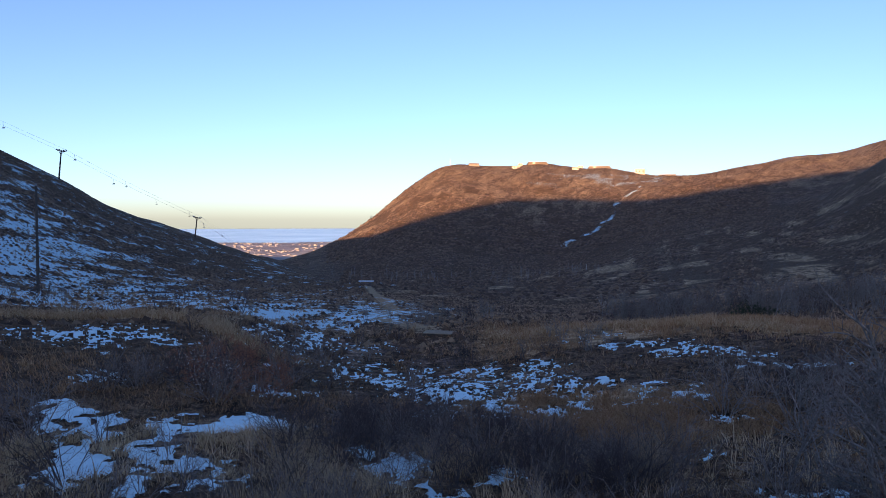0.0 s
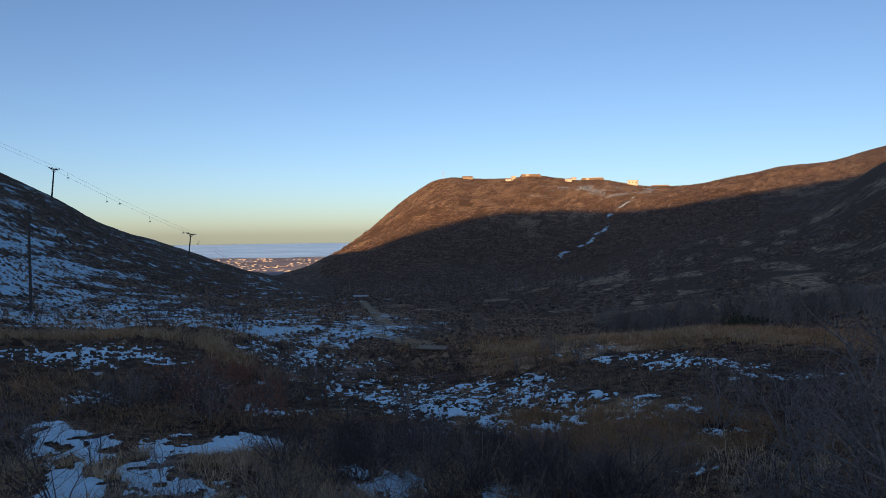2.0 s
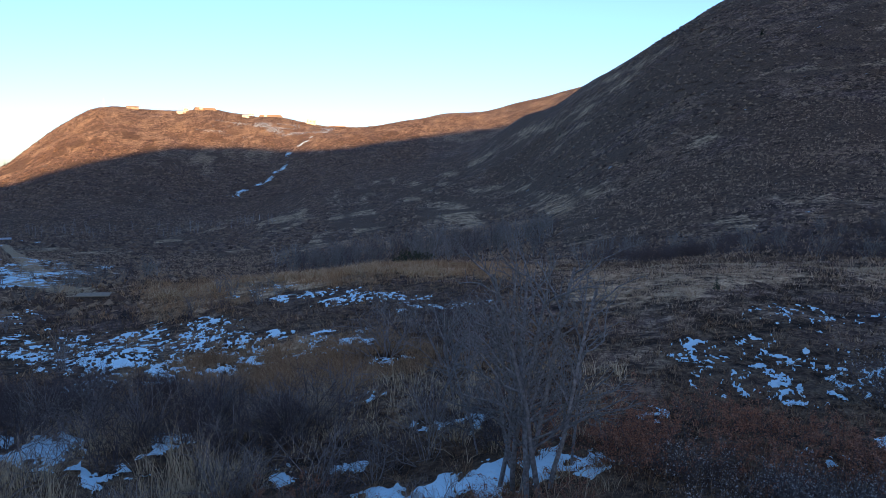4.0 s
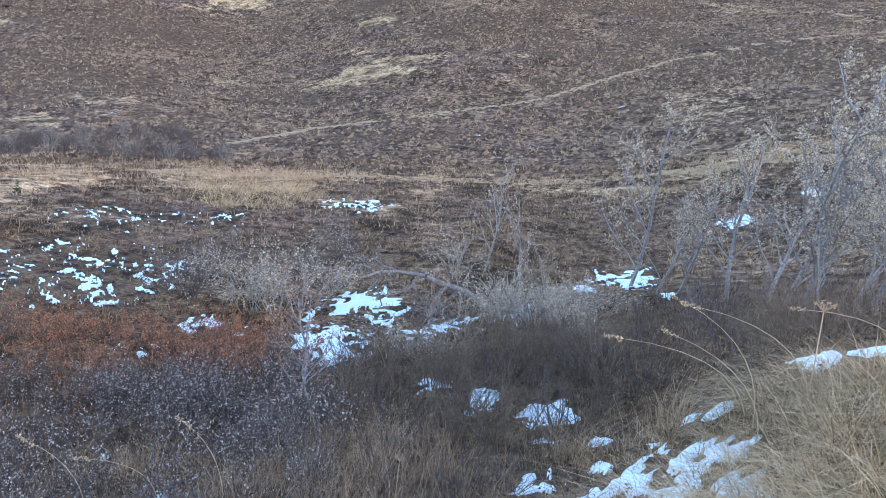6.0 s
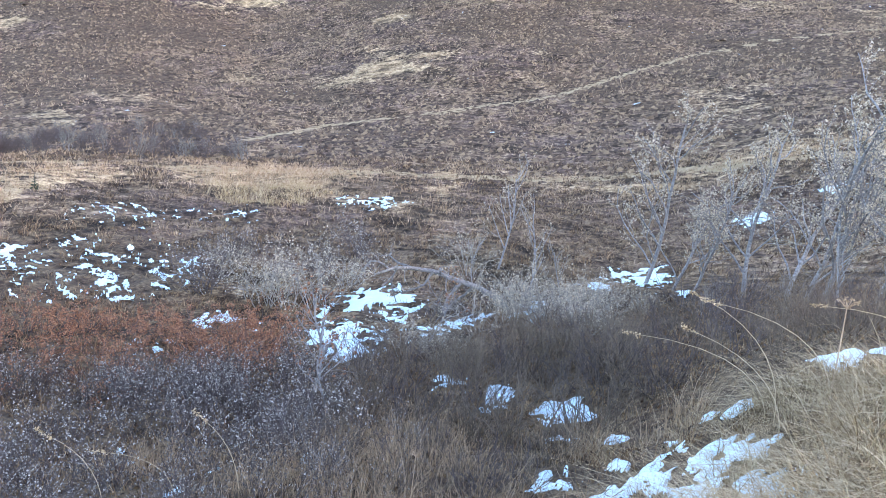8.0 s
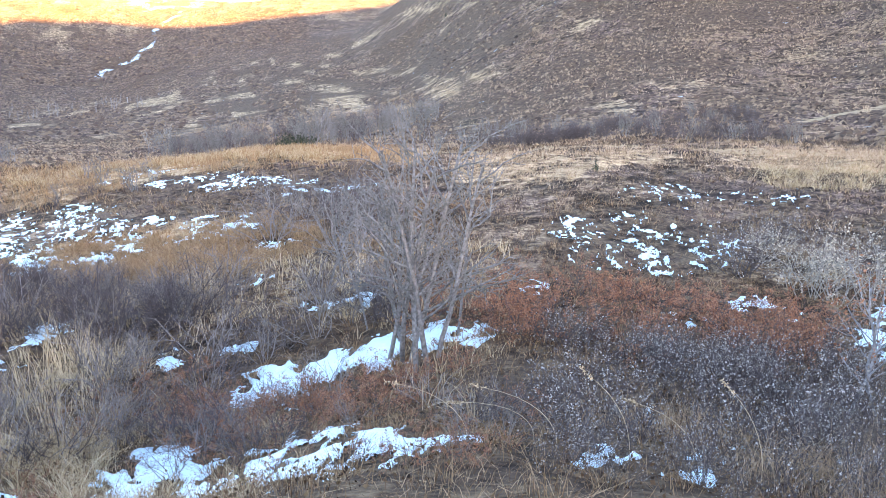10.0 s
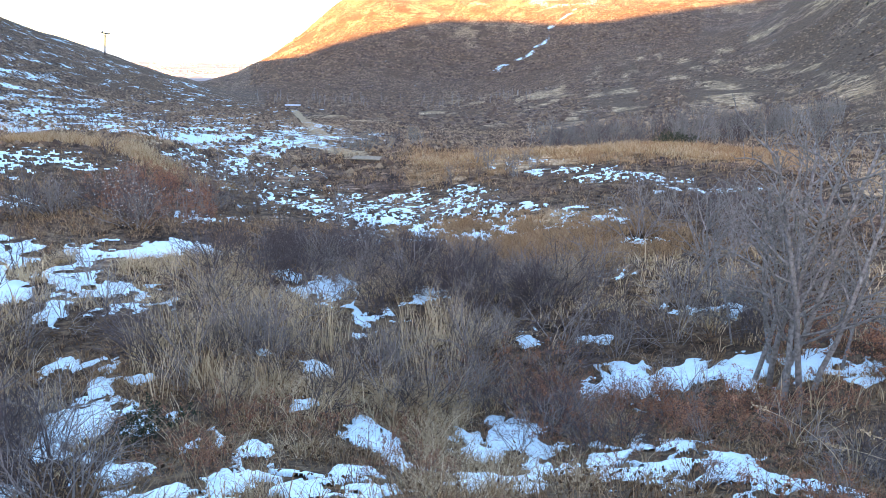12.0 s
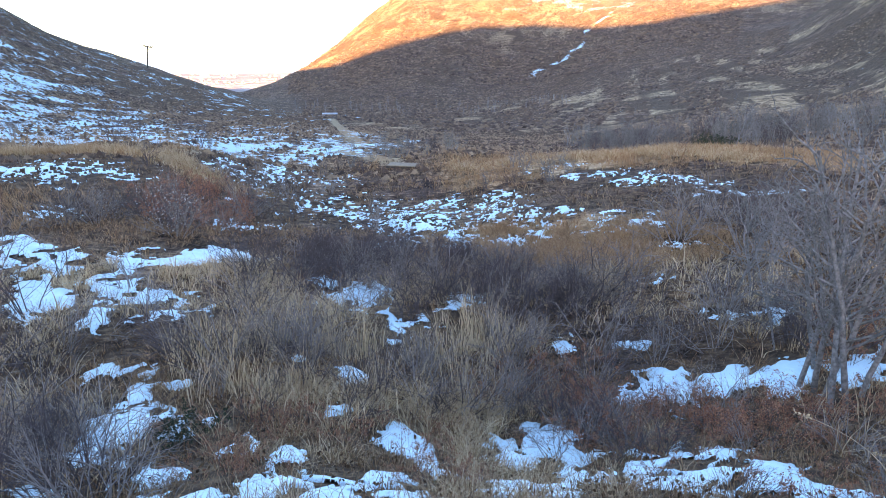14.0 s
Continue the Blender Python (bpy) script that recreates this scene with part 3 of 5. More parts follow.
# ---- snow lying in patches, a few centimetres deep ----
def snow_sheet():
    bearings = np.arange(-36, 114, 0.1)
    rings = 4.3 * 1.0055 ** np.arange(0, 480)
    bb, rr = np.meshgrid(bearings, rings)
    x, y = bearing_xy(bb, rr)
    depth = patch_depth(x, y)
    keep = depth > -0.22
    cell = keep[:-1, :-1] & keep[1:, :-1] & keep[:-1, 1:] & keep[1:, 1:]
    used = np.zeros_like(keep)
    for dy in (0, 1):
        for dx in (0, 1):
            used[dy:dy + cell.shape[0], dx:dx + cell.shape[1]] |= cell
    number = np.full(keep.shape, -1)
    number[used] = np.arange(used.sum())
    ux, uy, ud = x[used], y[used], depth[used]
    uz = ground(ux, uy) + np.where(ud < 0, np.maximum(ud, -0.22) * 0.6, np.minimum(ud, 0.4) * 0.06) + 0.008 + 0.012 * step(0, 0.3, ud)
    r, c = np.nonzero(cell)
    faces = np.stack([number[r, c], number[r + 1, c], number[r + 1, c + 1], number[r, c + 1]], 1)
    return np.stack([ux, uy, uz], 1), faces


tagged(new("snow", mesh_of("snow", *snow_sheet(), SNOW, smooth=True)), "thin snow, coloured skylight blue, in melting patches on the turf", "snow", kind="stuff")


# ---- builders for plants ----
def unit(v):
    return v / (np.linalg.norm(v) + 1e-9)


def grow(rng, out, start, way, length, radius, depth, splits, segs=3, wobble=0.18, lift=0.08, spread=0.7, first=0.25, shrink=0.58, crook=None):
    """A limb and, by recursion, its side branches, as (points, thick radius, thin radius, level)."""
    pts, d = [start], way
    for _ in range(segs):
        d = unit(d + rng.normal(0, wobble, 3) + np.array([0, 0, lift]))
        pts.append(pts[-1] + d * length / segs)
    out.append((np.array(pts), radius, radius * (0.42 if depth else 0.3), depth))
    if depth == 0:
        return
    for k in range(splits[0]):
        f = first + (1 - first) * (k + rng.random()) / splits[0]
        i = min(int(f * segs), segs - 1)
        p = pts[i] + (pts[i + 1] - pts[i]) * (f * segs - i)
        side = rng.normal(0, 1, 3)
        side = unit(side - d * side.dot(d))
        grow(rng, out, p, unit(unit(pts[i + 1] - pts[i]) * (1 - spread * 0.5) + side * spread), length * shrink * (1.15 - 0.6 * f) * rng.uniform(0.7, 1.2),
             radius * 0.5 * (1.1 - 0.4 * f), depth - 1, splits[1:], max(3, segs - 2) if crook else max(2, segs - 1), crook or wobble, lift, spread, 0.2, shrink)


def tubes(limbs, sides=3):
    verts, faces, n = [], [], 0
    ring = np.arange(sides) * 2 * np.pi / sides
    for pts, r0, r1, _ in limbs:
        m = len(pts)
        d = unit(pts[-1] - pts[0])
        a = unit(np.cross(d, [0.3, 0.9, 0.2]))
        b = np.cross(d, a)
        rad = np.linspace(r0, r1, m)[:, None, None]
        verts.append((pts[:, None, :] + rad * (np.cos(ring)[:, None] * a + np.sin(ring)[:, None] * b)).reshape(-1, 3))
        i = np.arange(m - 1)[:, None] * sides + np.arange(sides)
        j = np.arange(m - 1)[:, None] * sides + (np.arange(sides) + 1) % sides
        faces.append(np.stack([i, j, j + sides, i + sides], -1).reshape(-1, 4) + n)
        n += m * sides
    return np.concatenate(verts), np.concatenate(faces)


def leaf_quads(rng, places, size):
    """Small bent leaves, one at each place."""
    n = len(places)
    u = rng.normal(0, 1, (n, 3))
    u /= np.linalg.norm(u, axis=1)[:, None]
    v = np.cross(u, rng.normal(0, 1, (n, 3)))
    v /= np.linalg.norm(v, axis=1)[:, None]
    s = (size * rng.uniform(0.6, 1.3, n))[:, None]
    q = np.stack([places, places + u * s * 0.5 + v * s * 0.32, places + u * s + np.cross(u, v) * s * 0.15, places + u * s * 0.5 - v * s * 0.32], 1)
    return q.reshape(-1, 3), np.arange(4 * n).reshape(-1, 4)


def tip_places(rng, limbs, count, jitter, levels=(0,)):
    ends = [l for l in limbs if l[3] in levels]
    pick = rng.integers(0, len(ends), count)
    f = rng.random(count)
    out = []
    for i, t in zip(pick, f):
        p = ends[i][0]
        k = min(int(t * (len(p) - 1)), len(p) - 2)
        out.append(p[k] + (p[k + 1] - p[k]) * (t * (len(p) - 1) - k))
    return np.array(out) + rng.normal(0, jitter, (count, 3))


def mesh_part(name, verts, faces, material, parent, label="", smooth=False):
    ob = new(name, mesh_of(name, verts, faces, material, smooth))
    ob.parent = parent
    if label:
        ob["label"] = label
    return ob


def part(name, bm, material, parent, label=""):
    me = bpy.data.meshes.new(name)
    bm.to_mesh(me)
    bm.free()
    me.materials.append(material)
    ob = new(name, me)
    ob.parent = parent
    if label:
        ob["label"] = label
    return ob


def shrub(name, label, seed, height, stems, splits, radius, wood, spread=0.75, leaves=0, leaf=None, leaf_size=0.04, base=0.18, upright=1.0, leaf_label=""):
    """A bush of many thin stems from one root; built at the origin."""
    rng = np.random.default_rng(seed)
    limbs = []
    for k in range(stems):
        a = rng.uniform(0, 2 * np.pi)
        lean = rng.uniform(0.1, 1.0)
        way = unit(np.array([np.cos(a) * lean, np.sin(a) * lean, upright]))
        start = np.array([np.cos(a), np.sin(a), 0]) * base * height * lean + np.array([0, 0, -0.05])
        grow(rng, limbs, start, way, height * rng.uniform(0.65, 1.05), radius, len(splits), list(splits), 3, 0.23, 0.05, spread)
    root = tagged(new(name), label, "shrub")
    mesh_part("crown", *tubes(limbs, 3), wood, root)["kind"] = "stuff"
    if leaves:
        mesh_part("foliage", *leaf_quads(rng, tip_places(rng, limbs, leaves, 0.02, (0, 1)), leaf_size), leaf, root, leaf_label)["kind"] = "stuff"
    return root


def tree(name, label, seed, height, radius, splits, wood, twig, lean=(0, 0), leaves=0, leaf=None, leaf_size=0.06, first=0.3, spread=0.6, lift=0.12, wobble=0.1, shrink=0.5, crook=None):
    rng = np.random.default_rng(seed)
    limbs = []
    grow(rng, limbs, np.array([0, 0, -0.1]), unit(np.array([lean[0], lean[1], 1.0])), height, radius, len(splits), list(splits), 7, wobble, lift, spread, first, shrink, crook)
    root = tagged(new(name), label, "tree")
    top = len(splits)
    mesh_part("trunk", *tubes([l for l in limbs if l[3] == top], 7), wood, root, smooth=True)
    for l in limbs:
        if l[3] == top - 1:
            mesh_part("limb", *tubes([l], 4), wood, root)
    mesh_part("crown", *tubes([l for l in limbs if l[3] < top - 1], 3), twig, root)["kind"] = "stuff"
    if leaves:
        mesh_part("foliage", *leaf_quads(rng, tip_places(rng, limbs, leaves, 0.03, (0, 1)), leaf_size), leaf, root, "pale dry leaves still hanging")["kind"] = "stuff"
    return root


def stand(variants, rows, group, sink=0.03):
    """Copies of the variants at (bearing, distance, scale) stations; the first of each variant moves to its own station."""
    rng = random.Random(len(rows) * 7 + len(group))
    spare = list(variants)
    for b, d, k in rows:
        x, y, z = place(b, d)
        m = pose(x, y, z - sink * k, 0, 0, rng.uniform(0, 360)) @ Matrix.Diagonal((k, k, k * rng.uniform(0.9, 1.1), 1))
        if spare:
            ob = spare.pop()
            ob.matrix_basis = m
            ob["group"] = group
        else:
            tagged(copy_thing(variants[rng.randrange(len(variants))], m @ Matrix.Identity(4)), group=group)
    for ob in spare:
        for child in list(ob.children):
            bpy.data.objects.remove(child)
        bpy.data.objects.remove(ob)


def scattered(seed, count, b0, b1, d0, d1, k0, k1, clear=0.0):
    """Random stations in a sector, off the snow."""
    rng = np.random.default_rng(seed)
    out = []
    while len(out) < count:
        b, d = rng.uniform(b0, b1), math.sqrt(rng.uniform(d0 * d0, d1 * d1))
        x, y = bearing_xy(b, d)
        if patch_depth(np.array([x]), np.array([y]))[0] > 0.25 and rng.random() < clear:
            continue
        out.append((b, d, rng.uniform(k0, k1)))
    return out


# ---- bare trees by the stream ----
BARE = [tree("alder_tree", "bare grey-barked tree rising from a thicket", 11 + i, 3.6, 0.046, (13, 7, 4), ASH_BARK, ASH_BARK, lean, first=0.25, spread=0.66, lift=0.07, wobble=0.07, shrink=0.42, crook=0.22)
        for i, lean in enumerate(((-0.16, 0.04), (0.06, 0.1), (0.16, -0.04), (-0.04, -0.1)))]
stand(BARE, [(30.8, 11.5, 0.92), (32.0, 11.3, 1.0), (32.6, 11.2, 1.08), (33.2, 10.7, 1.0), (34.3, 10.7, 1.02), (34.9, 11.2, 0.85), (31.8, 12.3, 0.8), (25.5, 16.2, 0.75), (26.9, 16.7, 0.65),
             (29.0, 13.4, 0.48), (36.5, 12.4, 0.56)], "bare trees by the gully")
LEAFED = [tree("willow_tree", "slender grey tree with pale dry leaves in its crown", 31 + i, 4.9, 0.06, (13, 6, 4), GREY_BARK, GREY_TWIG, lean, 1700, DRY_LEAF, 0.057, first=0.1, spread=0.62, lift=0.1, wobble=0.13, shrink=0.44, crook=0.22)
          for i, lean in enumerate(((-0.3, 0.0), (0.12, 0.16), (0.25, -0.1), (-0.12, -0.2)))]
stand(LEAFED, [(91.6, 21.6, 1.0), (93.6, 20.4, 0.75), (95.2, 19.8, 0.68), (98.6, 18.9, 0.92), (101.3, 18.3, 1.0), (102.4, 17.5, 1.02), (103.6, 16.6, 1.0), (104.7, 16.1, 0.75), (106.6, 16.1, 0.9),
               (107.8, 16.4, 0.85), (109.6, 16.0, 0.8), (110.8, 15.4, 0.7)], "leafy trees above the bank")
LEANING = [tree("willow_tree", "arching crooked grey tree leaning over the stream", 51, 3.9, 0.075, (7, 4, 3), ASH_BARK, GREY_TWIG, (1.1, 0.0), 120, DRY_LEAF, 0.05, first=0.25, spread=0.7, lift=-0.09, wobble=0.2, crook=0.26, shrink=0.42),
           tree("willow_tree", "crooked sapling with few withered orange leaves", 52, 1.9, 0.022, (8, 5, 3), GREY_BARK, GREY_TWIG, (-0.3, 0.1), 130, RUSSET_LEAF, 0.05, first=0.3, spread=0.75, wobble=0.2)]
LEANING[0].matrix_basis = pose(*place(82.2, 16.5), 0, 0, 100)
stand(LEANING[1:], [(66.2, 8.8, 1.0), (69.2, 8.7, 0.9), (75.5, 14.2, 0.9)], "saplings")
YOUNG = [tree("willow_tree", "thin young tree with frosted pale twigs", 61 + i, 3.0, 0.035, (9, 5, 3), GREY_BARK, PALE_TWIG, (-0.12, 0.05), 120, DRY_LEAF, 0.06, first=0.25) for i in range(2)]
stand(YOUNG, [(80.3, 21.8, 1.0), (82.8, 18.5, 0.75), (85.5, 17.6, 0.65), (78.5, 19.5, 0.6), (24.5, 58, 1.3), (12.2, 90, 1.2), (13.6, 94, 1.3)], "young trees")

# ---- thickets ----
WILLOW = [shrub("willow_shrub", "leafless dark grey willow shrub on the turf", 100 + i, 1.0, 10, (5, 4), 0.0095, DARK_TWIG if i % 2 else GREY_TWIG, upright=0.85) for i in range(4)]
rows = [(-27.8, 12.5, 1.5), (-25.6, 13.8, 1.5), (-29.5, 13.5, 1.6), (-22.8, 14.6, 1.3), (-20, 15.0, 1.2), (-31.5, 11.5, 1.4), (-30.5, 10.2, 1.1), (-15.6, 11.8, 1.35), (-13.2, 11.6, 1.35),
        (-9.8, 11.9, 1.3), (-7.2, 12.6, 1.2), (-17.8, 12.8, 1.0), (-1.6, 9.9, 0.9), (2.8, 9.7, 1.0), (5.6, 10.0, 1.0), (7.8, 10.4, 1.1), (1.2, 11.6, 1.0), (-11.5, 13.4, 1.3), (-12, 16.5, 1.3),
        (-33.5, 12.5, 1.6), (-28, 9.3, 0.9)]
stand(WILLOW, [(b, d, k * 0.85) for b, d, k in rows] + scattered(5, 50, -13, 19, 14.8, 18.8, 0.75, 1.2, 0.97) + scattered(35, 14, -13, 1, 18.5, 22.5, 0.75, 1.2, 0.97) + scattered(25, 30, -17, 18, 8.6, 13, 0.5, 0.85, 0.97) + scattered(6, 26, 6, 34, 11.5, 16.5, 0.6, 1.1, 0.9) + scattered(7, 16, -34, -16, 16, 27, 0.9, 1.4, 0.8)
      + scattered(8, 16, -20, -2, 24, 40, 0.9, 1.5, 0.5) + scattered(18, 12, 20, 30, 20, 27, 1.0, 1.8, 0.5) + scattered(45, 12, 26, 46, 5.4, 9, 0.3, 0.55, 0.97) + scattered(44, 12, 94, 111, 14.8, 18, 0.6, 1.0, 0.5) + scattered(41, 18, -35, -23, 5.6, 9.5, 0.5, 0.85, 0.9) + scattered(40, 22, 8, 26, 7.8, 10.8, 0.4, 0.7, 0.9), "willow shrubs in the gully")
THICKET = [shrub("thicket_shrub", "dense dark leafless willow shrub in a thicket", 112 + i, 1.0, 15, (6, 3), 0.011, DARK_TWIG, upright=0.95, base=0.35) for i in range(2)]
stand(THICKET, scattered(51, 46, -8, 5, 18.6, 22.6, 0.75, 1.05, 0.9) + scattered(52, 26, 3, 10, 16.2, 20.4, 0.75, 1.05, 0.95) + scattered(53, 12, 9, 13.5, 15.2, 17.6, 0.6, 0.9, 0.95) + scattered(54, 46, 38, 60, 46, 54, 1.0, 1.7) + scattered(55, 16, 46, 52, 56, 63, 0.9, 1.4) + scattered(56, 12, 52, 57, 60, 66, 0.9, 1.4)
      + [(0.6, 34.8, 0.9), (1.6, 35.2, 1.0), (2.5, 34.9, 0.9), (3.2, 35.6, 0.7), (8.0, 35.4, 0.9), (8.7, 35.8, 0.9), (-4.0, 40.5, 0.9), (-3.0, 40.2, 0.8), (-2.0, 40.8, 0.8)], "willow thicket in the gully")
SALLOW = [shrub("sallow_shrub", "grey shrub with curled pale dry leaves", 120 + i, 1.0, 10, (6, 3), 0.009, DARK_TWIG, leaves=300, leaf=GREY_LEAF, leaf_size=0.036, leaf_label="curled silvery dead leaves") for i in range(3)]
stand(SALLOW, scattered(9, 84, 44, 71, 6.6, 12.3, 0.6, 0.95, 0.75) + scattered(42, 30, 42, 76, 5.0, 7.0, 0.35, 0.6, 0.9) + scattered(10, 8, -23, -17, 23, 29, 1.2, 1.7) + scattered(11, 12, 57, 72, 17.5, 25, 1.0, 1.6, 0.4) + scattered(12, 8, 74, 90, 15, 19, 0.7, 1.1), "sallow shrubs")
FROST = [shrub("frosted_shrub", "tall pale frosted shrub with curled dry leaves", 130 + i, 1.5, 9, (6, 4), 0.012, PALE_TWIG, leaves=420, leaf=DRY_LEAF, leaf_size=0.045, upright=0.9, leaf_label="curled pale dry leaves") for i in range(2)]
stand(FROST, [(60.9, 18.6, 1.0), (62.6, 17.6, 1.1), (64.5, 17.4, 1.15), (66.4, 17.6, 1.1), (58.6, 20.1, 0.9), (73.5, 13.2, 0.8), (76.3, 12.6, 0.7), (79.5, 14.6, 0.85), (84.5, 15.8, 0.9), (87.0, 16.4, 0.95), (89.5, 16.2, 0.8), (78.0, 20.5, 1.0), (68.5, 19.6, 0.9)] + scattered(36, 14, 79, 93, 14.4, 18.0, 0.5, 0.9, 0.5), "frosted shrubs by the stream")
GALE = [shrub("gale_shrub", "dense low olive-brown leafless shrub", 140 + i, 0.8, 11, (5, 2), 0.0095, DARK_TWIG if i == 1 else OLIVE_TWIG, spread=0.5, upright=1.5, base=0.3) for i in range(3)]
stand(GALE, scattered(13, 56, 70, 92, 7.6, 13.6, 0.7, 1.1, 0.92) + scattered(43, 26, 68, 90, 5.6, 8.0, 0.4, 0.7, 0.95) + scattered(14, 36, 90, 108, 8.6, 14.5, 0.7, 1.1, 0.9), "gale shrubs below the brow")
BIRCHLET = [shrub("dwarf_birch", "low dwarf birch covered in russet dead leaves", 160 + i, 0.75, 7, (4, 2), 0.006, DARK_TWIG, leaves=900, leaf=RUSSET_LEAF, leaf_size=0.03, base=0.4, leaf_label="small russet dead leaves") for i in range(3)]
stand(BIRCHLET, scattered(15, 46, 33, 64, 11.6, 15.4, 0.9, 1.25, 0.8) + scattered(16, 26, 14, 33, 8.0, 10.6, 0.5, 0.85, 0.7) + scattered(37, 34, -20, 14, 5.6, 9.0, 0.25, 0.5, 0.9) + scattered(46, 22, 16, 44, 5.2, 9, 0.3, 0.5, 0.97) + scattered(38, 14, 20, 38, 9.6, 11, 0.4, 0.7, 0.6) + scattered(39, 12, 4, 20, 9.5, 13, 0.4, 0.7, 0.9) + scattered(17, 34, -20, -12, 24, 37, 0.9, 1.5), "dwarf birches")
FAR_BUSH = [shrub("alder_shrub", "tall leafless alder shrub in a grey thicket", 180 + i, 2.4, 8, (5, 3), 0.03, ASH_BARK if i else DARK_TWIG, upright=1.6, spread=0.6) for i in range(3)]
stand(FAR_BUSH, scattered(19, 115, 12.5, 34, 60, 108, 0.8, 1.35) + scattered(20, 30, 31, 50, 48, 64, 0.4, 0.75) + scattered(21, 12, 47, 60, 46, 52, 0.4, 0.6) + scattered(28, 14, 46.5, 50.5, 56, 62, 0.3, 0.5) + scattered(29, 12, 52.5, 56.5, 60, 65, 0.3, 0.45) + scattered(22, 20, -9, 4, 44, 62, 0.4, 0.7)
      + scattered(23, 16, 104, 114, 20, 40, 0.5, 1.0) + scattered(26, 8, -34, -14, 47, 60, 0.5, 0.9) + scattered(27, 8, 6, 13, 32, 42, 0.3, 0.55), "alder shrubs on the valley floor")
DARK_BUSH = [shrub("juniper_shrub", "dark evergreen bush among the grey thicket", 190, 1.5, 12, (5, 3), 0.012, DARK_TWIG, leaves=1500, leaf=NEEDLE, leaf_size=0.09, base=0.5, upright=0.8)]
stand(DARK_BUSH, [(22.9, 60, 1.0), (23.7, 59.5, 0.8), (22.1, 60.6, 0.7), (-16.6, 8.1, 0.28), (-18.0, 7.8, 0.2)], "juniper shrubs")
PALE_FAR = [tree("birch_tree", "small pale bare tree at the foot of the slope", 200 + i, 5.0, 0.11, (6, 4), GREY_TWIG, GREY_TWIG, first=0.2) for i in range(2)]
stand(PALE_FAR, scattered(24, 70, -9, 13, 330, 440, 0.5, 1.2), "pale trees on the valley floor")


def spruce(seed, height):
    rng = np.random.default_rng(seed)
    root = tagged(new("spruce_tree"), "small dark green spruce on the open slope", "tree")
    mesh_part("trunk", *tubes([(np.array([[0, 0, -0.1], [0, 0, height * 0.5], [0, 0, height]]), height * 0.03, 0.005, 0)], 5), WEATHERED, root)
    quads = []
    for k in range(11):
        f = k / 11
        for j in range(9 - k // 2):
            a = rng.uniform(0, 6.283)
            r = height * 0.32 * (1 - f) * rng.uniform(0.8, 1.1)
            z = height * (0.08 + 0.88 * f)
            o, s = np.array([np.cos(a), np.sin(a), 0]), np.array([-np.sin(a), np.cos(a), 0])
            p = np.array([0, 0, z])
            quads.append([p, p + o * r * 0.6 + s * r * 0.3 - [0, 0, r * 0.15], p + o * r - [0, 0, r * 0.45], p + o * r * 0.6 - s * r * 0.3 - [0, 0, r * 0.15]])
    q = np.array(quads).reshape(-1, 3)
    mesh_part("crown", q, np.arange(len(q)).reshape(-1, 4), NEEDLE, root)
    return root


stand([spruce(1, 1.0), spruce(2, 1.2)], [(46.2, 30.6, 0.55), (34.1, 288, 2.2), (48.1, 215, 1.1), (-3.6, 1130, 4), (-2.0, 1080, 4), (0.0, 960, 4), (-4.9, 1050, 4),
                                          (-5.6, 1060, 3.5)], "scattered spruces")


# ---- grasses ----
def blades(rng, x, y, z, height, width, lean_way, lean, segs=2):
    """Curved tapering blades of grass, as quads."""
    n = len(x)
    face = rng.uniform(0, np.pi, n)
    sx, sy = np.cos(face) * width / 2, np.sin(face) * width / 2
    rows = []
    for k in range(segs + 1):
        t = k / segs
        out = lean * t * t * height
        px, py, pz = x + np.cos(lean_way) * out, y + np.sin(lean_way) * out, z - 0.03 + height * t * np.sqrt(np.clip(1 - (lean * t) ** 2 * 0.45, 0.1, 1))
        w = 1 - 0.85 * t
        rows.append(np.stack([np.stack([px - sx * w, py - sy * w, pz], 1), np.stack([px + sx * w, py + sy * w, pz], 1)], 1))
    v = np.stack(rows, 1).reshape(n, -1, 3)
    base = np.arange(n)[:, None] * (2 * segs + 2)
    f = np.concatenate([base + np.array([2 * k, 2 * k + 1, 2 * k + 3, 2 * k + 2]) for k in range(segs)], 0)
    return v.reshape(-1, 3), f


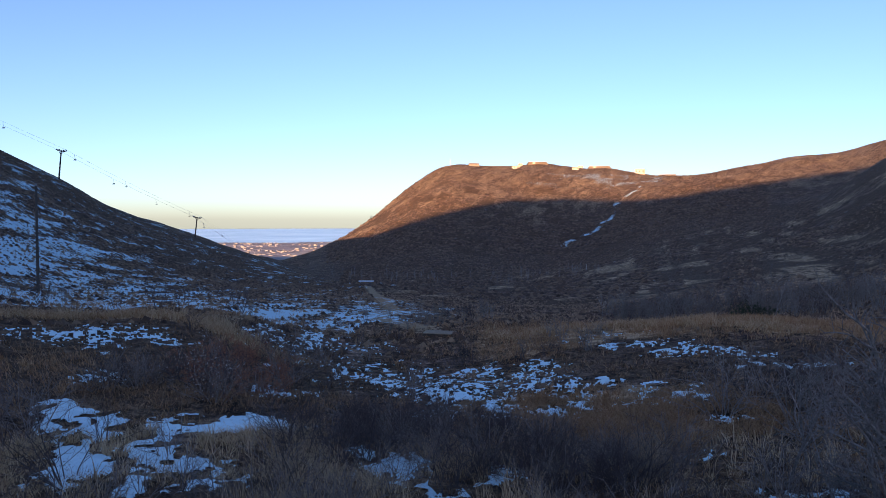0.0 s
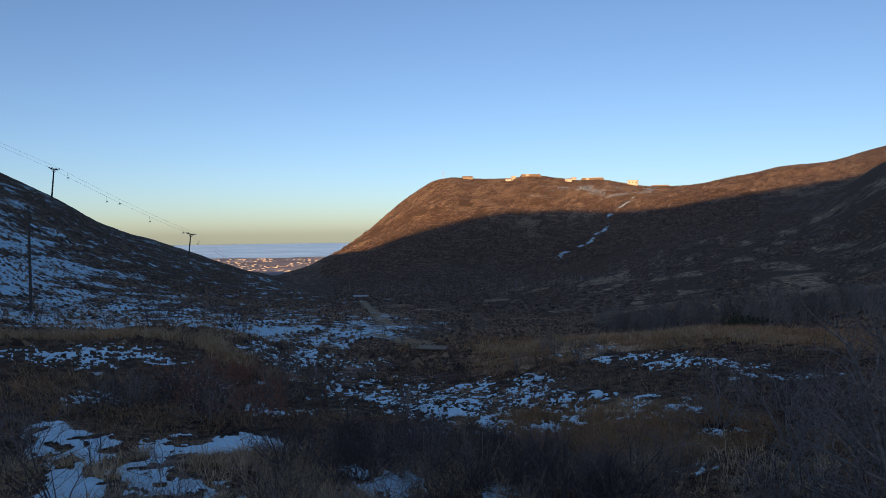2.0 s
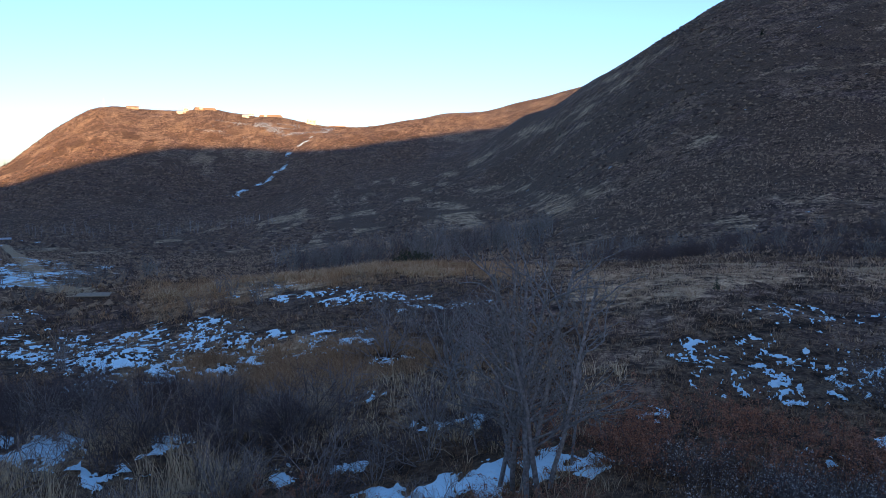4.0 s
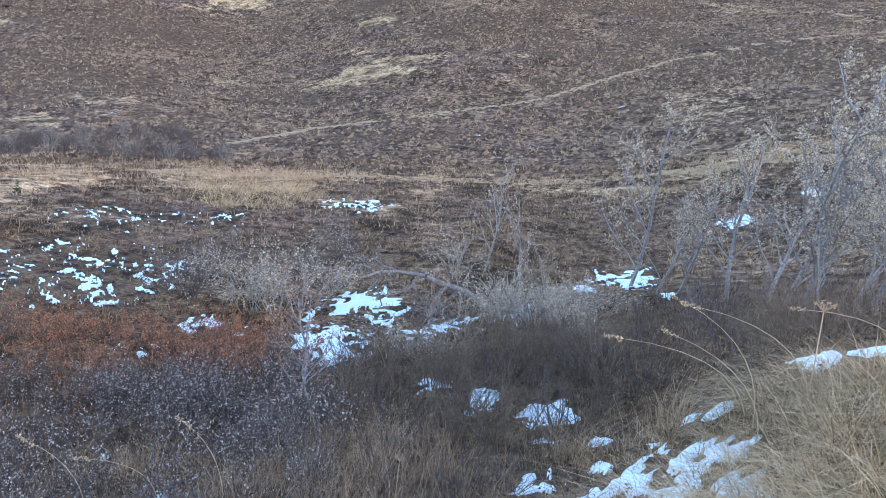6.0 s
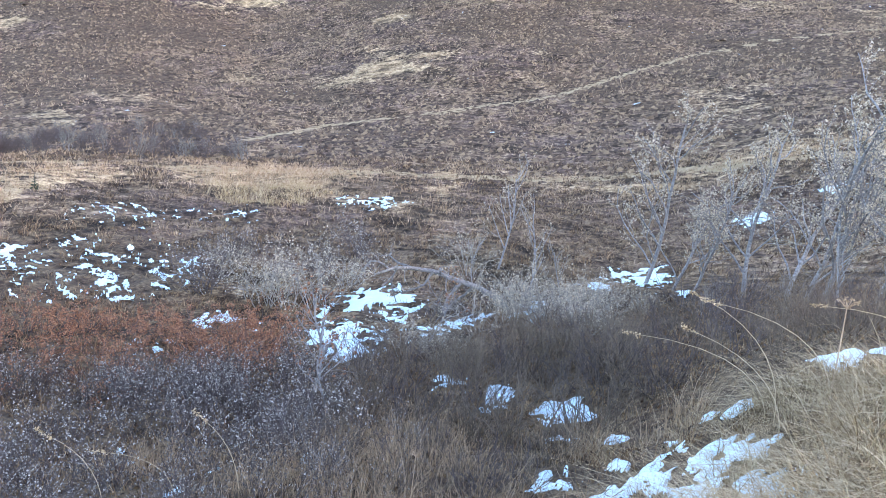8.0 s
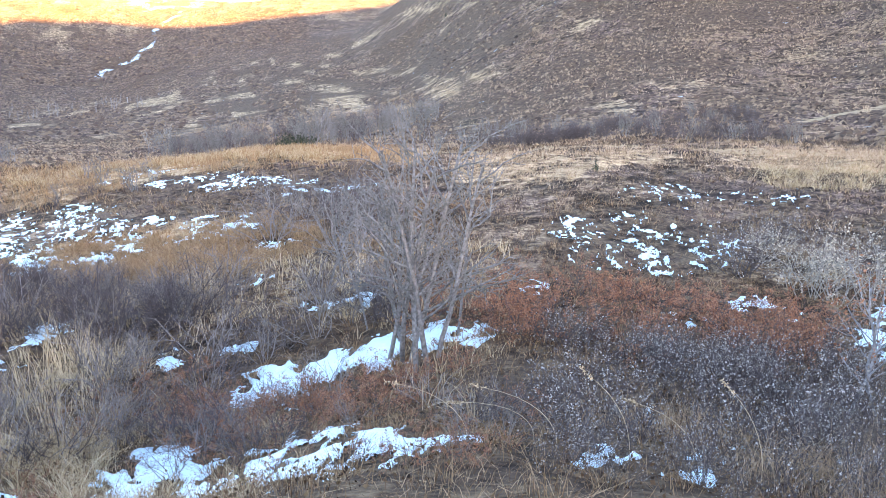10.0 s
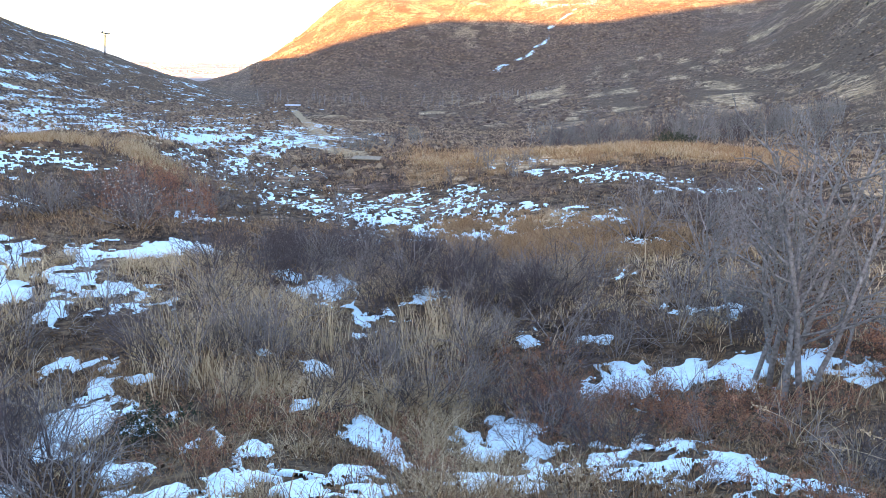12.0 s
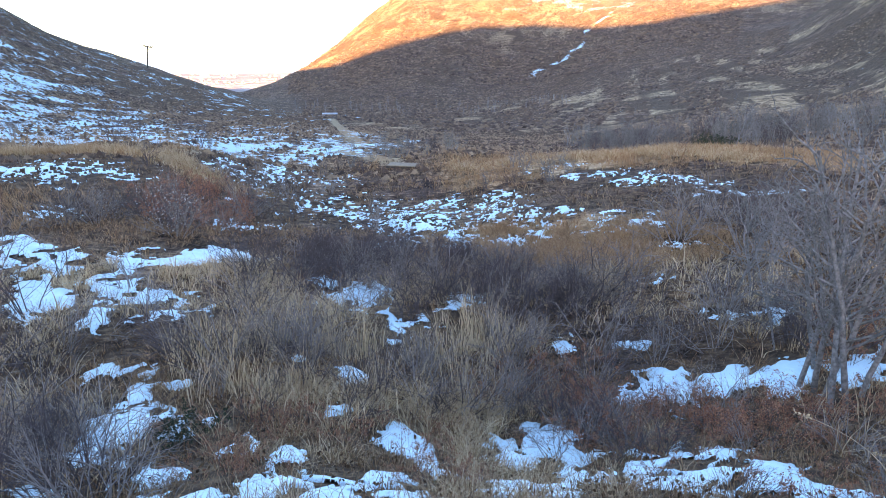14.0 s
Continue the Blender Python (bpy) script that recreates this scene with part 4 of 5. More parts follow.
def tufts(name, label, seed, count, per, b0, b1, d0, d1, h0, h1, width, material, radius=0.14, lean=0.75, chance=None, segs=2, power=1.0, flow=None, on_snow=False):
    rng = np.random.default_rng(seed)
    b = rng.uniform(b0, b1, count)
    d = np.exp(rng.uniform(math.log(d0), math.log(d1), count)) if power == 0 else (d0 ** 2 + (d1 ** 2 - d0 ** 2) * rng.random(count) ** power) ** 0.5
    x, y = bearing_xy(b, d)
    depth = patch_depth(x, y)
    keep = (depth > -0.4) & (depth < 0.15) if on_snow else depth < 0.0
    if chance is not None:
        keep &= rng.random(count) < chance(b, d, x, y)
    x, y, d = x[keep], y[keep], d[keep]
    tall = rng.uniform(h0, h1, len(x)) * np.where((depth[keep] > -0.5) & (not on_snow), 0.4, 1.0)
    way = rng.uniform(0, 6.283, len(x) * per)
    off = rng.random(len(way)) ** 0.6 * radius
    bend = way + rng.normal(0, 0.6, len(way)) if flow is None else np.radians(90 - flow) + np.repeat(rng.normal(0, 1.1, len(x)), per) + rng.normal(0, 0.6, len(way))
    bx, by = np.repeat(x, per) + np.cos(way) * off, np.repeat(y, per) + np.sin(way) * off
    height = np.repeat(tall, per) * rng.uniform(0.55, 1.15, len(way))
    w = width * np.clip(np.repeat(d, per) / 10, 0.5, 8) ** 0.7 * rng.uniform(0.7, 1.3, len(way))
    v, f = blades(rng, bx, by, ground(bx, by), height, w, bend, lean * rng.uniform(0.2, 1.25, len(way)), segs)
    return tagged(new(name, mesh_of(name, v, f, material)), label, "grass", kind="stuff")


def clumpy(size, seed, lo=0.42, hi=0.58):
    return lambda b, d, x, y: step(lo, hi, fbm(x / size, y / size, seed, 3))


def blot(bearing, distance, wide, deep, seed):
    """An uneven oval stand, thinning out to its edge."""
    def chance(b, d, x, y):
        r = np.hypot((b - bearing) / wide, (d - distance) / deep) + (fbm(x / 1.6, y / 1.6, seed, 3) - 0.5) * 1.1
        return 1 - step(0.6, 1.05, r)
    return chance


tufts("dry_grass", "tall bleached dry grass stalks among the shrubs", 300, 6600, 8, -36, 40, 6, 20, 0.28, 0.62, 0.0145, PALE_STRAW, chance=lambda b, d, x, y: clumpy(2.2, 61)(b, d, x, y) * (1 - 0.8 * step(8, 16, b)), power=0.8, lean=1.0, segs=3)
tufts("brown_grass", "matted brown grass covering the gully floor", 301, 8500, 10, -36, 112, 11, 26, 0.12, 0.32, 0.0085, BROWN_GRASS, radius=0.2, lean=1.1, power=0.8, chance=lambda b, d, x, y: 1 - 0.75 * step(18, 21, d) * step(30, 40, b))
tufts("turf_grass", "matted brown grass over the near slope", 311, 5200, 10, -36, 99, 2.4, 12, 0.15, 0.36, 0.0115, BROWN_GRASS, radius=0.2, lean=1.2, chance=lambda b, d, x, y: 1 - 0.5 * step(14, 24, b) - 0.2 * step(38, 48, b))
tufts("straw_grass", "pale dry grass tufts over the near slope", 313, 1500, 16, -12, 22, 4.4, 10.5, 0.14, 0.36, 0.013, BLOND, radius=0.1, lean=1.2, chance=clumpy(0.9, 66, 0.38, 0.55))
tufts("tall_grass", "tall pale grass in thin standing sheaves", 302, 300, 9, -18, 8, 9.5, 15, 0.55, 1.1, 0.0115, PALE_STRAW, radius=0.18, lean=0.55, segs=3, chance=clumpy(1.8, 62, 0.4, 0.5))
tufts("bank_grass", "long blond grass drooping over the brow", 303, 400, 14, 98.5, 116, 2.4, 7.1, 0.32, 0.62, 0.0125, BANK_STRAW, radius=0.1, lean=2.2, segs=5, flow=-20)
tufts("bank_thatch", "flattened straw under the drooping grass, darkened for shaded gaps", 314, 620, 18, 98, 116, 2.4, 7.3, 0.2, 0.45, 0.009, THATCH, radius=0.2, lean=2.2, segs=3, flow=-40)
tufts("brow_grass", "brown dry grass along the edge of the brow", 304, 900, 12, 44, 98, 5.0, 8.2, 0.25, 0.55, 0.007, STRAW, radius=0.2, lean=0.9, chance=clumpy(1.2, 63, 0.5, 0.62))
tufts("terrace_grass", "pale tussock grass over the flat terrace", 305, 19000, 6, 28, 114, 24, 50, 0.14, 0.36, 0.013, STRAW, radius=0.25, lean=1.3,
      chance=lambda b, d, x, y: np.clip(covers(x, y)[1], 0.08, 1))
tufts("knoll_grass", "combed straw-coloured grass over the knoll", 306, 24000, 6, -36, 32, 18.6, 54, 0.25, 0.5, 0.011, COMBED, radius=0.25, lean=1.2, flow=215,
      chance=lambda b, d, x, y: np.clip(covers(x, y)[1], 0.06, 1))
tufts("slope_grass", "small pale tussocks dotted over the hillside", 307, 26000, 4, -34, 114, 45, 150, 0.2, 0.4, 0.016, STRAW, radius=0.3, lean=1.0, segs=1, chance=clumpy(6, 64, 0.3, 0.6))


tufts("snow_tussock", "small tan grass tussocks standing through thin snow", 312, 2600, 32, -36, 112, 4.6, 13.5, 0.14, 0.27, 0.012, BROWN_GRASS, radius=0.13, lean=1.2, on_snow=True)


def hummocks(name, label, seed, count, b0, b1, d0, d1, r0, r1, material, power=1.0, tall=(0.4, 0.75)):
    """Low uneven mounds of heath, many in one sheet."""
    rng = np.random.default_rng(seed)
    b, d = rng.uniform(b0, b1, count), (d0 ** 2 + (d1 ** 2 - d0 ** 2) * rng.random(count) ** power) ** 0.5
    x, y = bearing_xy(b, d)
    sn, st, ru, tr, pe, low = covers(x, y)
    keep = (tr < 0.35) & (patch_depth(x, y) < -0.05) & (rng.random(count) > np.clip(st * 1.6, 0, 1)) & (rng.random(count) > np.clip(sn * 1.3 - 0.1, 0, 0.68))
    x, y = x[keep], y[keep]
    n = len(x)
    r = rng.uniform(r0, r1, n)
    z = ground(x, y)
    k = 5
    a = np.arange(k) * 2 * np.pi / k + rng.uniform(0, 6, n)[:, None]
    rr = r[:, None] * rng.uniform(0.6, 1.3, (n, k))
    ring = np.stack([x[:, None] + np.cos(a) * rr, y[:, None] + np.sin(a) * rr, np.broadcast_to(z[:, None] - 0.08, a.shape)], -1)
    top = np.stack([x + rng.normal(0, 0.2, n) * r, y + rng.normal(0, 0.2, n) * r, z + r * rng.uniform(*tall, n)], -1)[:, None]
    verts = np.concatenate([ring, top], 1).reshape(-1, 3)
    i = np.arange(k)
    faces = np.stack([i, (i + 1) % k, np.full(k, k)], -1)[None] + (np.arange(n) * (k + 1))[:, None, None]
    return tagged(new(name, mesh_of(name, verts, faces.reshape(-1, 3), material, smooth=True)), label, "heath", kind="stuff")


hummocks("slope_heath", "low dark heath hummocks over the hillside", 320, 42000, 30, 114, 44, 150, 0.12, 0.38, HEATH)
hummocks("valley_heath", "low dark heath hummocks over the valley floor", 321, 26000, -34, 32, 40, 170, 0.14, 0.45, HEATH)
hummocks("left_hill_heath", "dark heath clumps breaking through thin hillside snow", 323, 34000, -36, -5, 50, 240, 0.12, 0.3, HEATH)
hummocks("upper_heath", "dark and tan heath clumps over the upper hillside", 324, 30000, 22, 112, 145, 340, 0.3, 0.75, HEATH)
hummocks("valley_scrub", "low dark scrub over the valley floor", 327, 20000, -8, 27, 165, 640, 0.4, 1.1, FAR_SCRUB)
hummocks("far_hill_scrub", "low scrub dotted over the far hill", 325, 22000, -9, 24, 620, 1340, 0.9, 2.2, FAR_SCRUB, tall=(0.5, 0.9))
tufts("bank_heath", "dark heath tufts on the stream bank", 322, 40000, 4, -34, 114, 17, 50, 0.08, 0.22, 0.026, HEATH, radius=0.16, lean=1.3, segs=1, chance=lambda b, d, x, y: 1 - np.clip(covers(x, y)[1] * 1.3, 0, 0.95))
tufts("combed_grass", "long combed orange-brown grass on the knoll slope", 328, 5200, 9, 0, 25, 18.8, 28, 0.28, 0.5, 0.011, COMBED, radius=0.2, lean=1.6, segs=3, flow=215, chance=blot(12.5, 22.5, 13, 4.5, 82))
tufts("knoll_fringe", "bleached grass along the top of the knoll", 329, 2600, 8, 3, 27, 37, 50, 0.3, 0.55, 0.012, BANK_STRAW, radius=0.22, lean=1.1, chance=lambda b, d, x, y: clumpy(4, 68, 0.42, 0.55)(b, d, x, y) * blot(15, 43, 13, 7, 83)(b, d, x, y))
tufts("tussock_mound", "mound of long drooping straw-coloured grass", 331, 620, 14, 55, 69.5, 28, 39, 0.3, 0.6, 0.011, BANK_STRAW, radius=0.25, lean=1.9, segs=3, chance=blot(62.4, 33.3, 4.6, 3.6, 84))
tufts("crest_grass", "bleached grass fringing the crest of the bank", 326, 2600, 9, -36, -10, 34, 48, 0.3, 0.6, 0.013, BANK_STRAW, radius=0.25, lean=0.9, chance=lambda b, d, x, y: 1 - step(0.9, 2.0, near_line(x, y, BANK_CREST)))


def litter(name, label, seed, count, b0, b1, d0, d1, size, material):
    rng = np.random.default_rng(seed)
    b, d = rng.uniform(b0, b1, count), np.sqrt(rng.uniform(d0 ** 2, d1 ** 2, count))
    x, y = bearing_xy(b, d)
    keep = (patch_depth(x, y) < 0.03) & (rng.random(count) < step(0.35, 0.6, fbm(x / 1.1, y / 1.1, 71, 3)) + 0.15)
    x, y = x[keep], y[keep]
    p = np.stack([x, y, ground(x, y) + rng.random(len(x)) ** 2 * 0.16], 1)
    return tagged(new(name, mesh_of(name, *leaf_quads(rng, p, size), material)), label, "litter", kind="stuff")


litter("leaf_litter", "dead brown leaves and low heath on the ground", 330, 52000, -36, 112, 4.6, 18, 0.045, LITTER)


# ---- dry seed stalks on the brow ----
def stalk(seed, height, bend):
    rng = np.random.default_rng(seed)
    root = tagged(new("seed_stalk"), "arching dry grass stalk with a feathery seed head", "grass")
    t = np.linspace(0, 1, 9)[:, None]
    pts = np.concatenate([bend * t ** 2.2 * height, 0 * t, height * (t - 0.28 * bend * t ** 3)], 1)
    mesh_part("stem", *tubes([(pts, 0.004, 0.0018, 0)], 4), BLOND, root)
    d = unit(pts[-1] - pts[-2])
    seeds = pts[-1] + rng.normal(0, 0.006, (40, 3)) + rng.uniform(-0.04, 0.1, 40)[:, None] * d
    mesh_part("seed_head", *leaf_quads(rng, seeds, 0.022), BLOND, root)
    return root


for i, (b, d, h, bend, turn) in enumerate([(101.5, 6.4, 0.94, 1.2, 101), (102.1, 6.3, 1.17, 0.62, 101), (105.3, 6.3, 1.03, 0.95, 103), (110.7, 7.2, 0.8, 1.3, 108), (102.6, 5.9, 0.9, 0.8, 80), (38.5, 6.0, 0.75, 0.9, 140), (46, 6.0, 0.7, 1.0, 135), (52, 5.9, 0.8, 0.5, 120), (62, 5.9, 0.8, 0.4, 110), (44, 6.3, 0.6, 1.2, 150), (57, 6.1, 0.62, 0.9, 125)]):
    ob = stalk(400 + i, h, bend)
    ob["group"] = "seed stalks"
    ob.matrix_basis = pose(*place(b, d), 0, 0, turn)


def umbel(seed):
    rng = np.random.default_rng(seed)
    root = tagged(new("cow_parsnip"), "withered tan umbel on a dry hollow stalk", "plant")
    limbs = [(np.array([[0, 0, -0.05], [0.02, 0, 0.4], [0.03, 0.01, 0.8]]), 0.007, 0.004, 1)]
    mesh_part("stalk", *tubes(limbs, 5), STRAW, root)
    rays = []
    for k in range(14):
        a = k * 2.4
        w = unit(np.array([np.cos(a) * 0.8, np.sin(a) * 0.8, 0.7]))
        rays.append((np.array([[0.03, 0.01, 0.8], [0.03, 0.01, 0.8] + w * 0.09]), 0.003, 0.002, 0))
    mesh_part("umbel", *tubes(rays, 3), STRAW, root)
    mesh_part("seeds", *leaf_quads(rng, np.repeat(np.array([r[0][1] for r in rays]), 5, 0) + rng.normal(0, 0.014, (70, 3)), 0.02), STRAW, root)["kind"] = "stuff"
    return root


first_umbel = umbel(7)
first_umbel.matrix_basis = pose(*place(105.2, 6.4))
tagged(first_umbel, group="umbels")
tagged(copy_thing(first_umbel, pose(*place(76.0, 5.2), 4, 0, 60) @ Matrix.Scale(0.55, 4)), group="umbels")


# ---- ski lift on the left hill ----
def box(bm, cx, cy, cz, sx, sy, sz, bevel=0.0):
    made = bmesh.ops.create_cube(bm, size=1.0, matrix=Matrix.Translation((cx, cy, cz)) @ Matrix.Diagonal((sx, sy, sz, 1)))
    if bevel:
        bmesh.ops.bevel(bm, geom=list({e for v in made["verts"] for e in v.link_edges}), offset=bevel, segments=1, affect="EDGES")
    return bm


def rod(bm, p, q, r0, r1, n=8):
    p, q = Vector(p), Vector(q)
    bmesh.ops.create_cone(bm, cap_ends=True, segments=n, radius1=r0, radius2=r1, depth=(q - p).length,
                          matrix=Matrix.Translation((p + q) / 2) @ (q - p).to_track_quat("Z", "Y").to_matrix().to_4x4())
    return bm


def lift_tower(height):
    root = tagged(new("lift_tower"), "leaning dark timber ski lift tower with crossarm", "lift tower", "ski lift towers")
    part("pole", rod(bmesh.new(), (0, 0, -0.6), (0, 0, height), 0.24, 0.17), WEATHERED, root)
    part("crossarm", box(bmesh.new(), 0, 0, height - 0.25, 3.4, 0.26, 0.28, 0.03), WEATHERED, root)
    part("brace", rod(bmesh.new(), (0, 0, height - 1.4), (0.95, 0, height - 0.4), 0.06, 0.06), WEATHERED, root)
    part("brace", rod(bmesh.new(), (0, 0, height - 1.4), (-0.95, 0, height - 0.4), 0.06, 0.06), WEATHERED, root)
    for x in (-1.55, 1.55):
        bm = bmesh.new()
        for s in (-0.45, 0.45):
            rod(bm, (x - 0.05, s, height + 0.02), (x + 0.05, s, height + 0.02), 0.2, 0.2, 12)
        box(bm, x, 0, height - 0.02, 0.07, 1.2, 0.14)
        part("sheave", bm, STEEL, root)
    return root


ONE, TWO = np.array(place(-27.6, 236)), np.array(place(-18.7, 268))
HEAD1, HEAD2 = ONE + [1.15, -0.6, 8.2], TWO + [1.0, -0.5, 6.9]
LINE = HEAD2 - HEAD1
LIFT_TURN = math.degrees(math.atan2(-LINE[0], LINE[1]))
for base, h in ((ONE, 8.3), (TWO, 7.0)):
    ob = lift_tower(h)
    ob.matrix_basis = pose(*base, 0, 9, LIFT_TURN)
HEAD3 = np.array(place(-12.6, 520)) + [0, 0, 4.5]
HEAD0 = HEAD1 - LINE * 3
STRETCHES = [(HEAD0, HEAD1), (HEAD1, HEAD2), (HEAD2, HEAD3)]
for p in (HEAD0, HEAD3):
    z = float(ground(p[0], p[1]))
    ob = lift_tower(max(4.0, p[2] - z))
    ob.matrix_basis = pose(p[0], p[1], z, 0, 0, LIFT_TURN)
SIDE = unit(np.array([LINE[1], -LINE[0], 0]))


def along_lift(stretch, t, side):
    a, b = STRETCHES[stretch]
    return a + (b - a) * t + SIDE * side + np.array([0, 0, 0.22 - 4 * 0.012 * np.linalg.norm(b - a) * t * (1 - t)])


def lift_cable(side):
    pts = np.array([along_lift(s, i / 14, side) for s in range(3) for i in range(15)])
    return tagged(new("lift_cable", mesh_of("lift_cable", *tubes([(pts, 0.02, 0.02, 0)], 5), STEEL)), "thin steel haul cable sagging between lift towers", "cable", "haul cables")


lift_cable(-1.55)
lift_cable(1.55)


def lift_chair():
    root = tagged(new("lift_chair"), "empty hanging ski lift chair on a bent rod", "lift chair", "lift chairs")
    bm = rod(bmesh.new(), (0, 0, 0), (0, 0, -1.1), 0.05, 0.05, 6)
    rod(bm, (0, 0, -1.1), (0, -0.4, -1.5), 0.05, 0.05, 6)
    rod(bm, (0, -0.4, -1.5), (0, -0.4, -2.4), 0.05, 0.05, 6)
    part("hanger", bm, STEEL, root)
    part("seat", box(bmesh.new(), 0, -0.1, -2.45, 1.1, 0.5, 0.07, 0.02), STEEL, root)
    part("backrest", box(bmesh.new(), 0, -0.4, -2.1, 1.1, 0.05, 0.3, 0.02), STEEL, root)
    return root


chair = lift_chair()
spots = [(0, 0.86, -1.55), (0, 0.885, 1.55), (1, 0.06, 1.55), (1, 0.36, -1.55), (1, 0.4, 1.55), (1, 0.68, -1.55), (1, 0.9, 1.55), (2, 0.06, -1.55), (2, 0.15, 1.55), (2, 0.3, -1.55)]
for i, (stretch, t, side) in enumerate(spots):
    m = pose(*along_lift(stretch, t, side), 0, 0, LIFT_TURN + 90) @ Matrix.Scale(0.85, 4)
    if i:
        copy_thing(chair, m)
    else:
        chair.matrix_basis = m

# ---- lone pole, barrier, marker ----
utility_pole = tagged(new("utility_pole"), "weathered wooden pole standing on the snowy slope", "pole")
part("pole", rod(bmesh.new(), (0, 0, -0.6), (0, 0, 8.6), 0.13, 0.08), WEATHERED, utility_pole)
part("insulator", rod(bmesh.new(), (0, 0, 8.6), (0, 0, 8.8), 0.06, 0.04), STEEL, utility_pole)
utility_pole.matrix_basis = pose(*place(-29.0, 66.6))
barrier = tagged(new("trail_barrier"), "pale blue barrier rail beside the dirt trail", "barrier")
part("rail", box(bmesh.new(), 0, 0, 0.95, 4.6, 0.12, 0.5, 0.02), BLUE_PAINT, barrier)
for x in (-2.0, 0, 2.0):
    part("post", box(bmesh.new(), x, 0.1, 0.4, 0.14, 0.14, 1.4, 0.01), WEATHERED, barrier)
barrier.matrix_basis = pose(*place(-6.0, 222))
footbridge = tagged(new("footbridge"), "small weathered plank footbridge low over the stream", "bridge")
for x in (-0.45, 0.45):
    part("beam", box(bmesh.new(), x, 0, 0.1, 0.12, 1.9, 0.16, 0.01), WEATHERED, footbridge)
for k in range(9):
    part("plank", box(bmesh.new(), 0.01 * (k % 3 - 1), -0.84 + 0.21 * k, 0.205, 1.3, 0.19, 0.05, 0.006), PALE_PLANK, footbridge)
footbridge.matrix_basis = pose(*place(-0.3, 46.0), 0, 0, 75)
marker = tagged(new("marker_post"), "short white marker post in the heath", "post")
part("post", box(bmesh.new(), 0, 0, 1.4, 0.45, 0.45, 3.2, 0.04), CONCRETE, marker)
part("cap", box(bmesh.new(), 0, 0, 3.1, 0.6, 0.6, 0.25, 0.04), CONCRETE, marker)
marker.matrix_basis = pose(*place(11.1, 417))


# ---- abandoned buildings on the flat hilltop ----
def hut(label, w, l, h, roof_h, bearing, distance, turn, wall=CONCRETE, windows=2):
    root = tagged(new("hilltop_building"), label, "building", "hilltop buildings")
    part("wall", box(bmesh.new(), 0, 0, h / 2 - 1, w, l, h + 2, 0.05), wall, root)
    bm = box(bmesh.new(), 0, 0, h + roof_h / 2, w + 0.6, l + 0.6, roof_h)
    if roof_h > 1:
        for v in bm.verts:
            if v.co.z > h + roof_h / 2:
                v.co.y *= 0.1
    part("roof", bm, ROOFING, root)
    for i in range(windows):
        x = (i + 0.5) / windows * w - w / 2
        part("window", box(bmesh.new(), x, -l / 2 - 0.02, h * 0.55, min(2.0, w / windows * 0.5), 0.1, h * 0.35), DARK_GLASS, root)
    part("door", box(bmesh.new(), w * 0.38, -l / 2 - 0.03, 1.1, 1.4, 0.1, 2.2), ROOFING, root)
    root.matrix_basis = pose(*place(bearing, distance), 0, 0, turn)
    return root


hut("large pale concrete bunker on the hilltop rim", 17, 12, 7.5, 0.5, 15.0, 1330, -20, windows=3)
hut("low pale hut in front of a mound", 13, 8, 3.6, 0.4, 5.65, 1290, 4)
hut("small white block house on the hilltop", 8, 7, 4.5, 0.4, 6.0, 1345, 0)
hut("small white shed with a tan roof", 11, 8, 3.4, 1.6, 10.2, 1300, -8)
hut("flat white service building on the skyline", 9, 8, 3.6, 0.4, 10.6, 1385, -8)
hut("tan gabled building on the hilltop skyline", 18, 10, 2.2, 2.4, 2.4, 1310, 6, wall=ROOFING)
hut("long low ruined wall at the plateau edge", 30, 5, 3, 0.4, 17.0, 1395, -15, wall=EARTH, windows=5)


def bunker_mound(bearing, distance, w, turn):
    root = tagged(new("bunker_mound"), "long flat earth-covered bunker on the skyline", "bunker", "hilltop buildings")
    bm = box(bmesh.new(), 0, 0, 0.8, w, 20, 5.6)
    for v in bm.verts:
        if v.co.z > 2:
            v.co.x *= 0.86
            v.co.y *= 0.6
    part("mound", bm, EARTH, root)
    part("roof", box(bmesh.new(), 0, 0, 3.75, w * 0.84, 11, 0.4), CONCRETE, root)
    part("portal", box(bmesh.new(), -w * 0.2, -7.4, 1.4, 5, 2.2, 3.4), CONCRETE, root)
    root.matrix_basis = pose(*place(bearing, distance), 0, 0, turn)


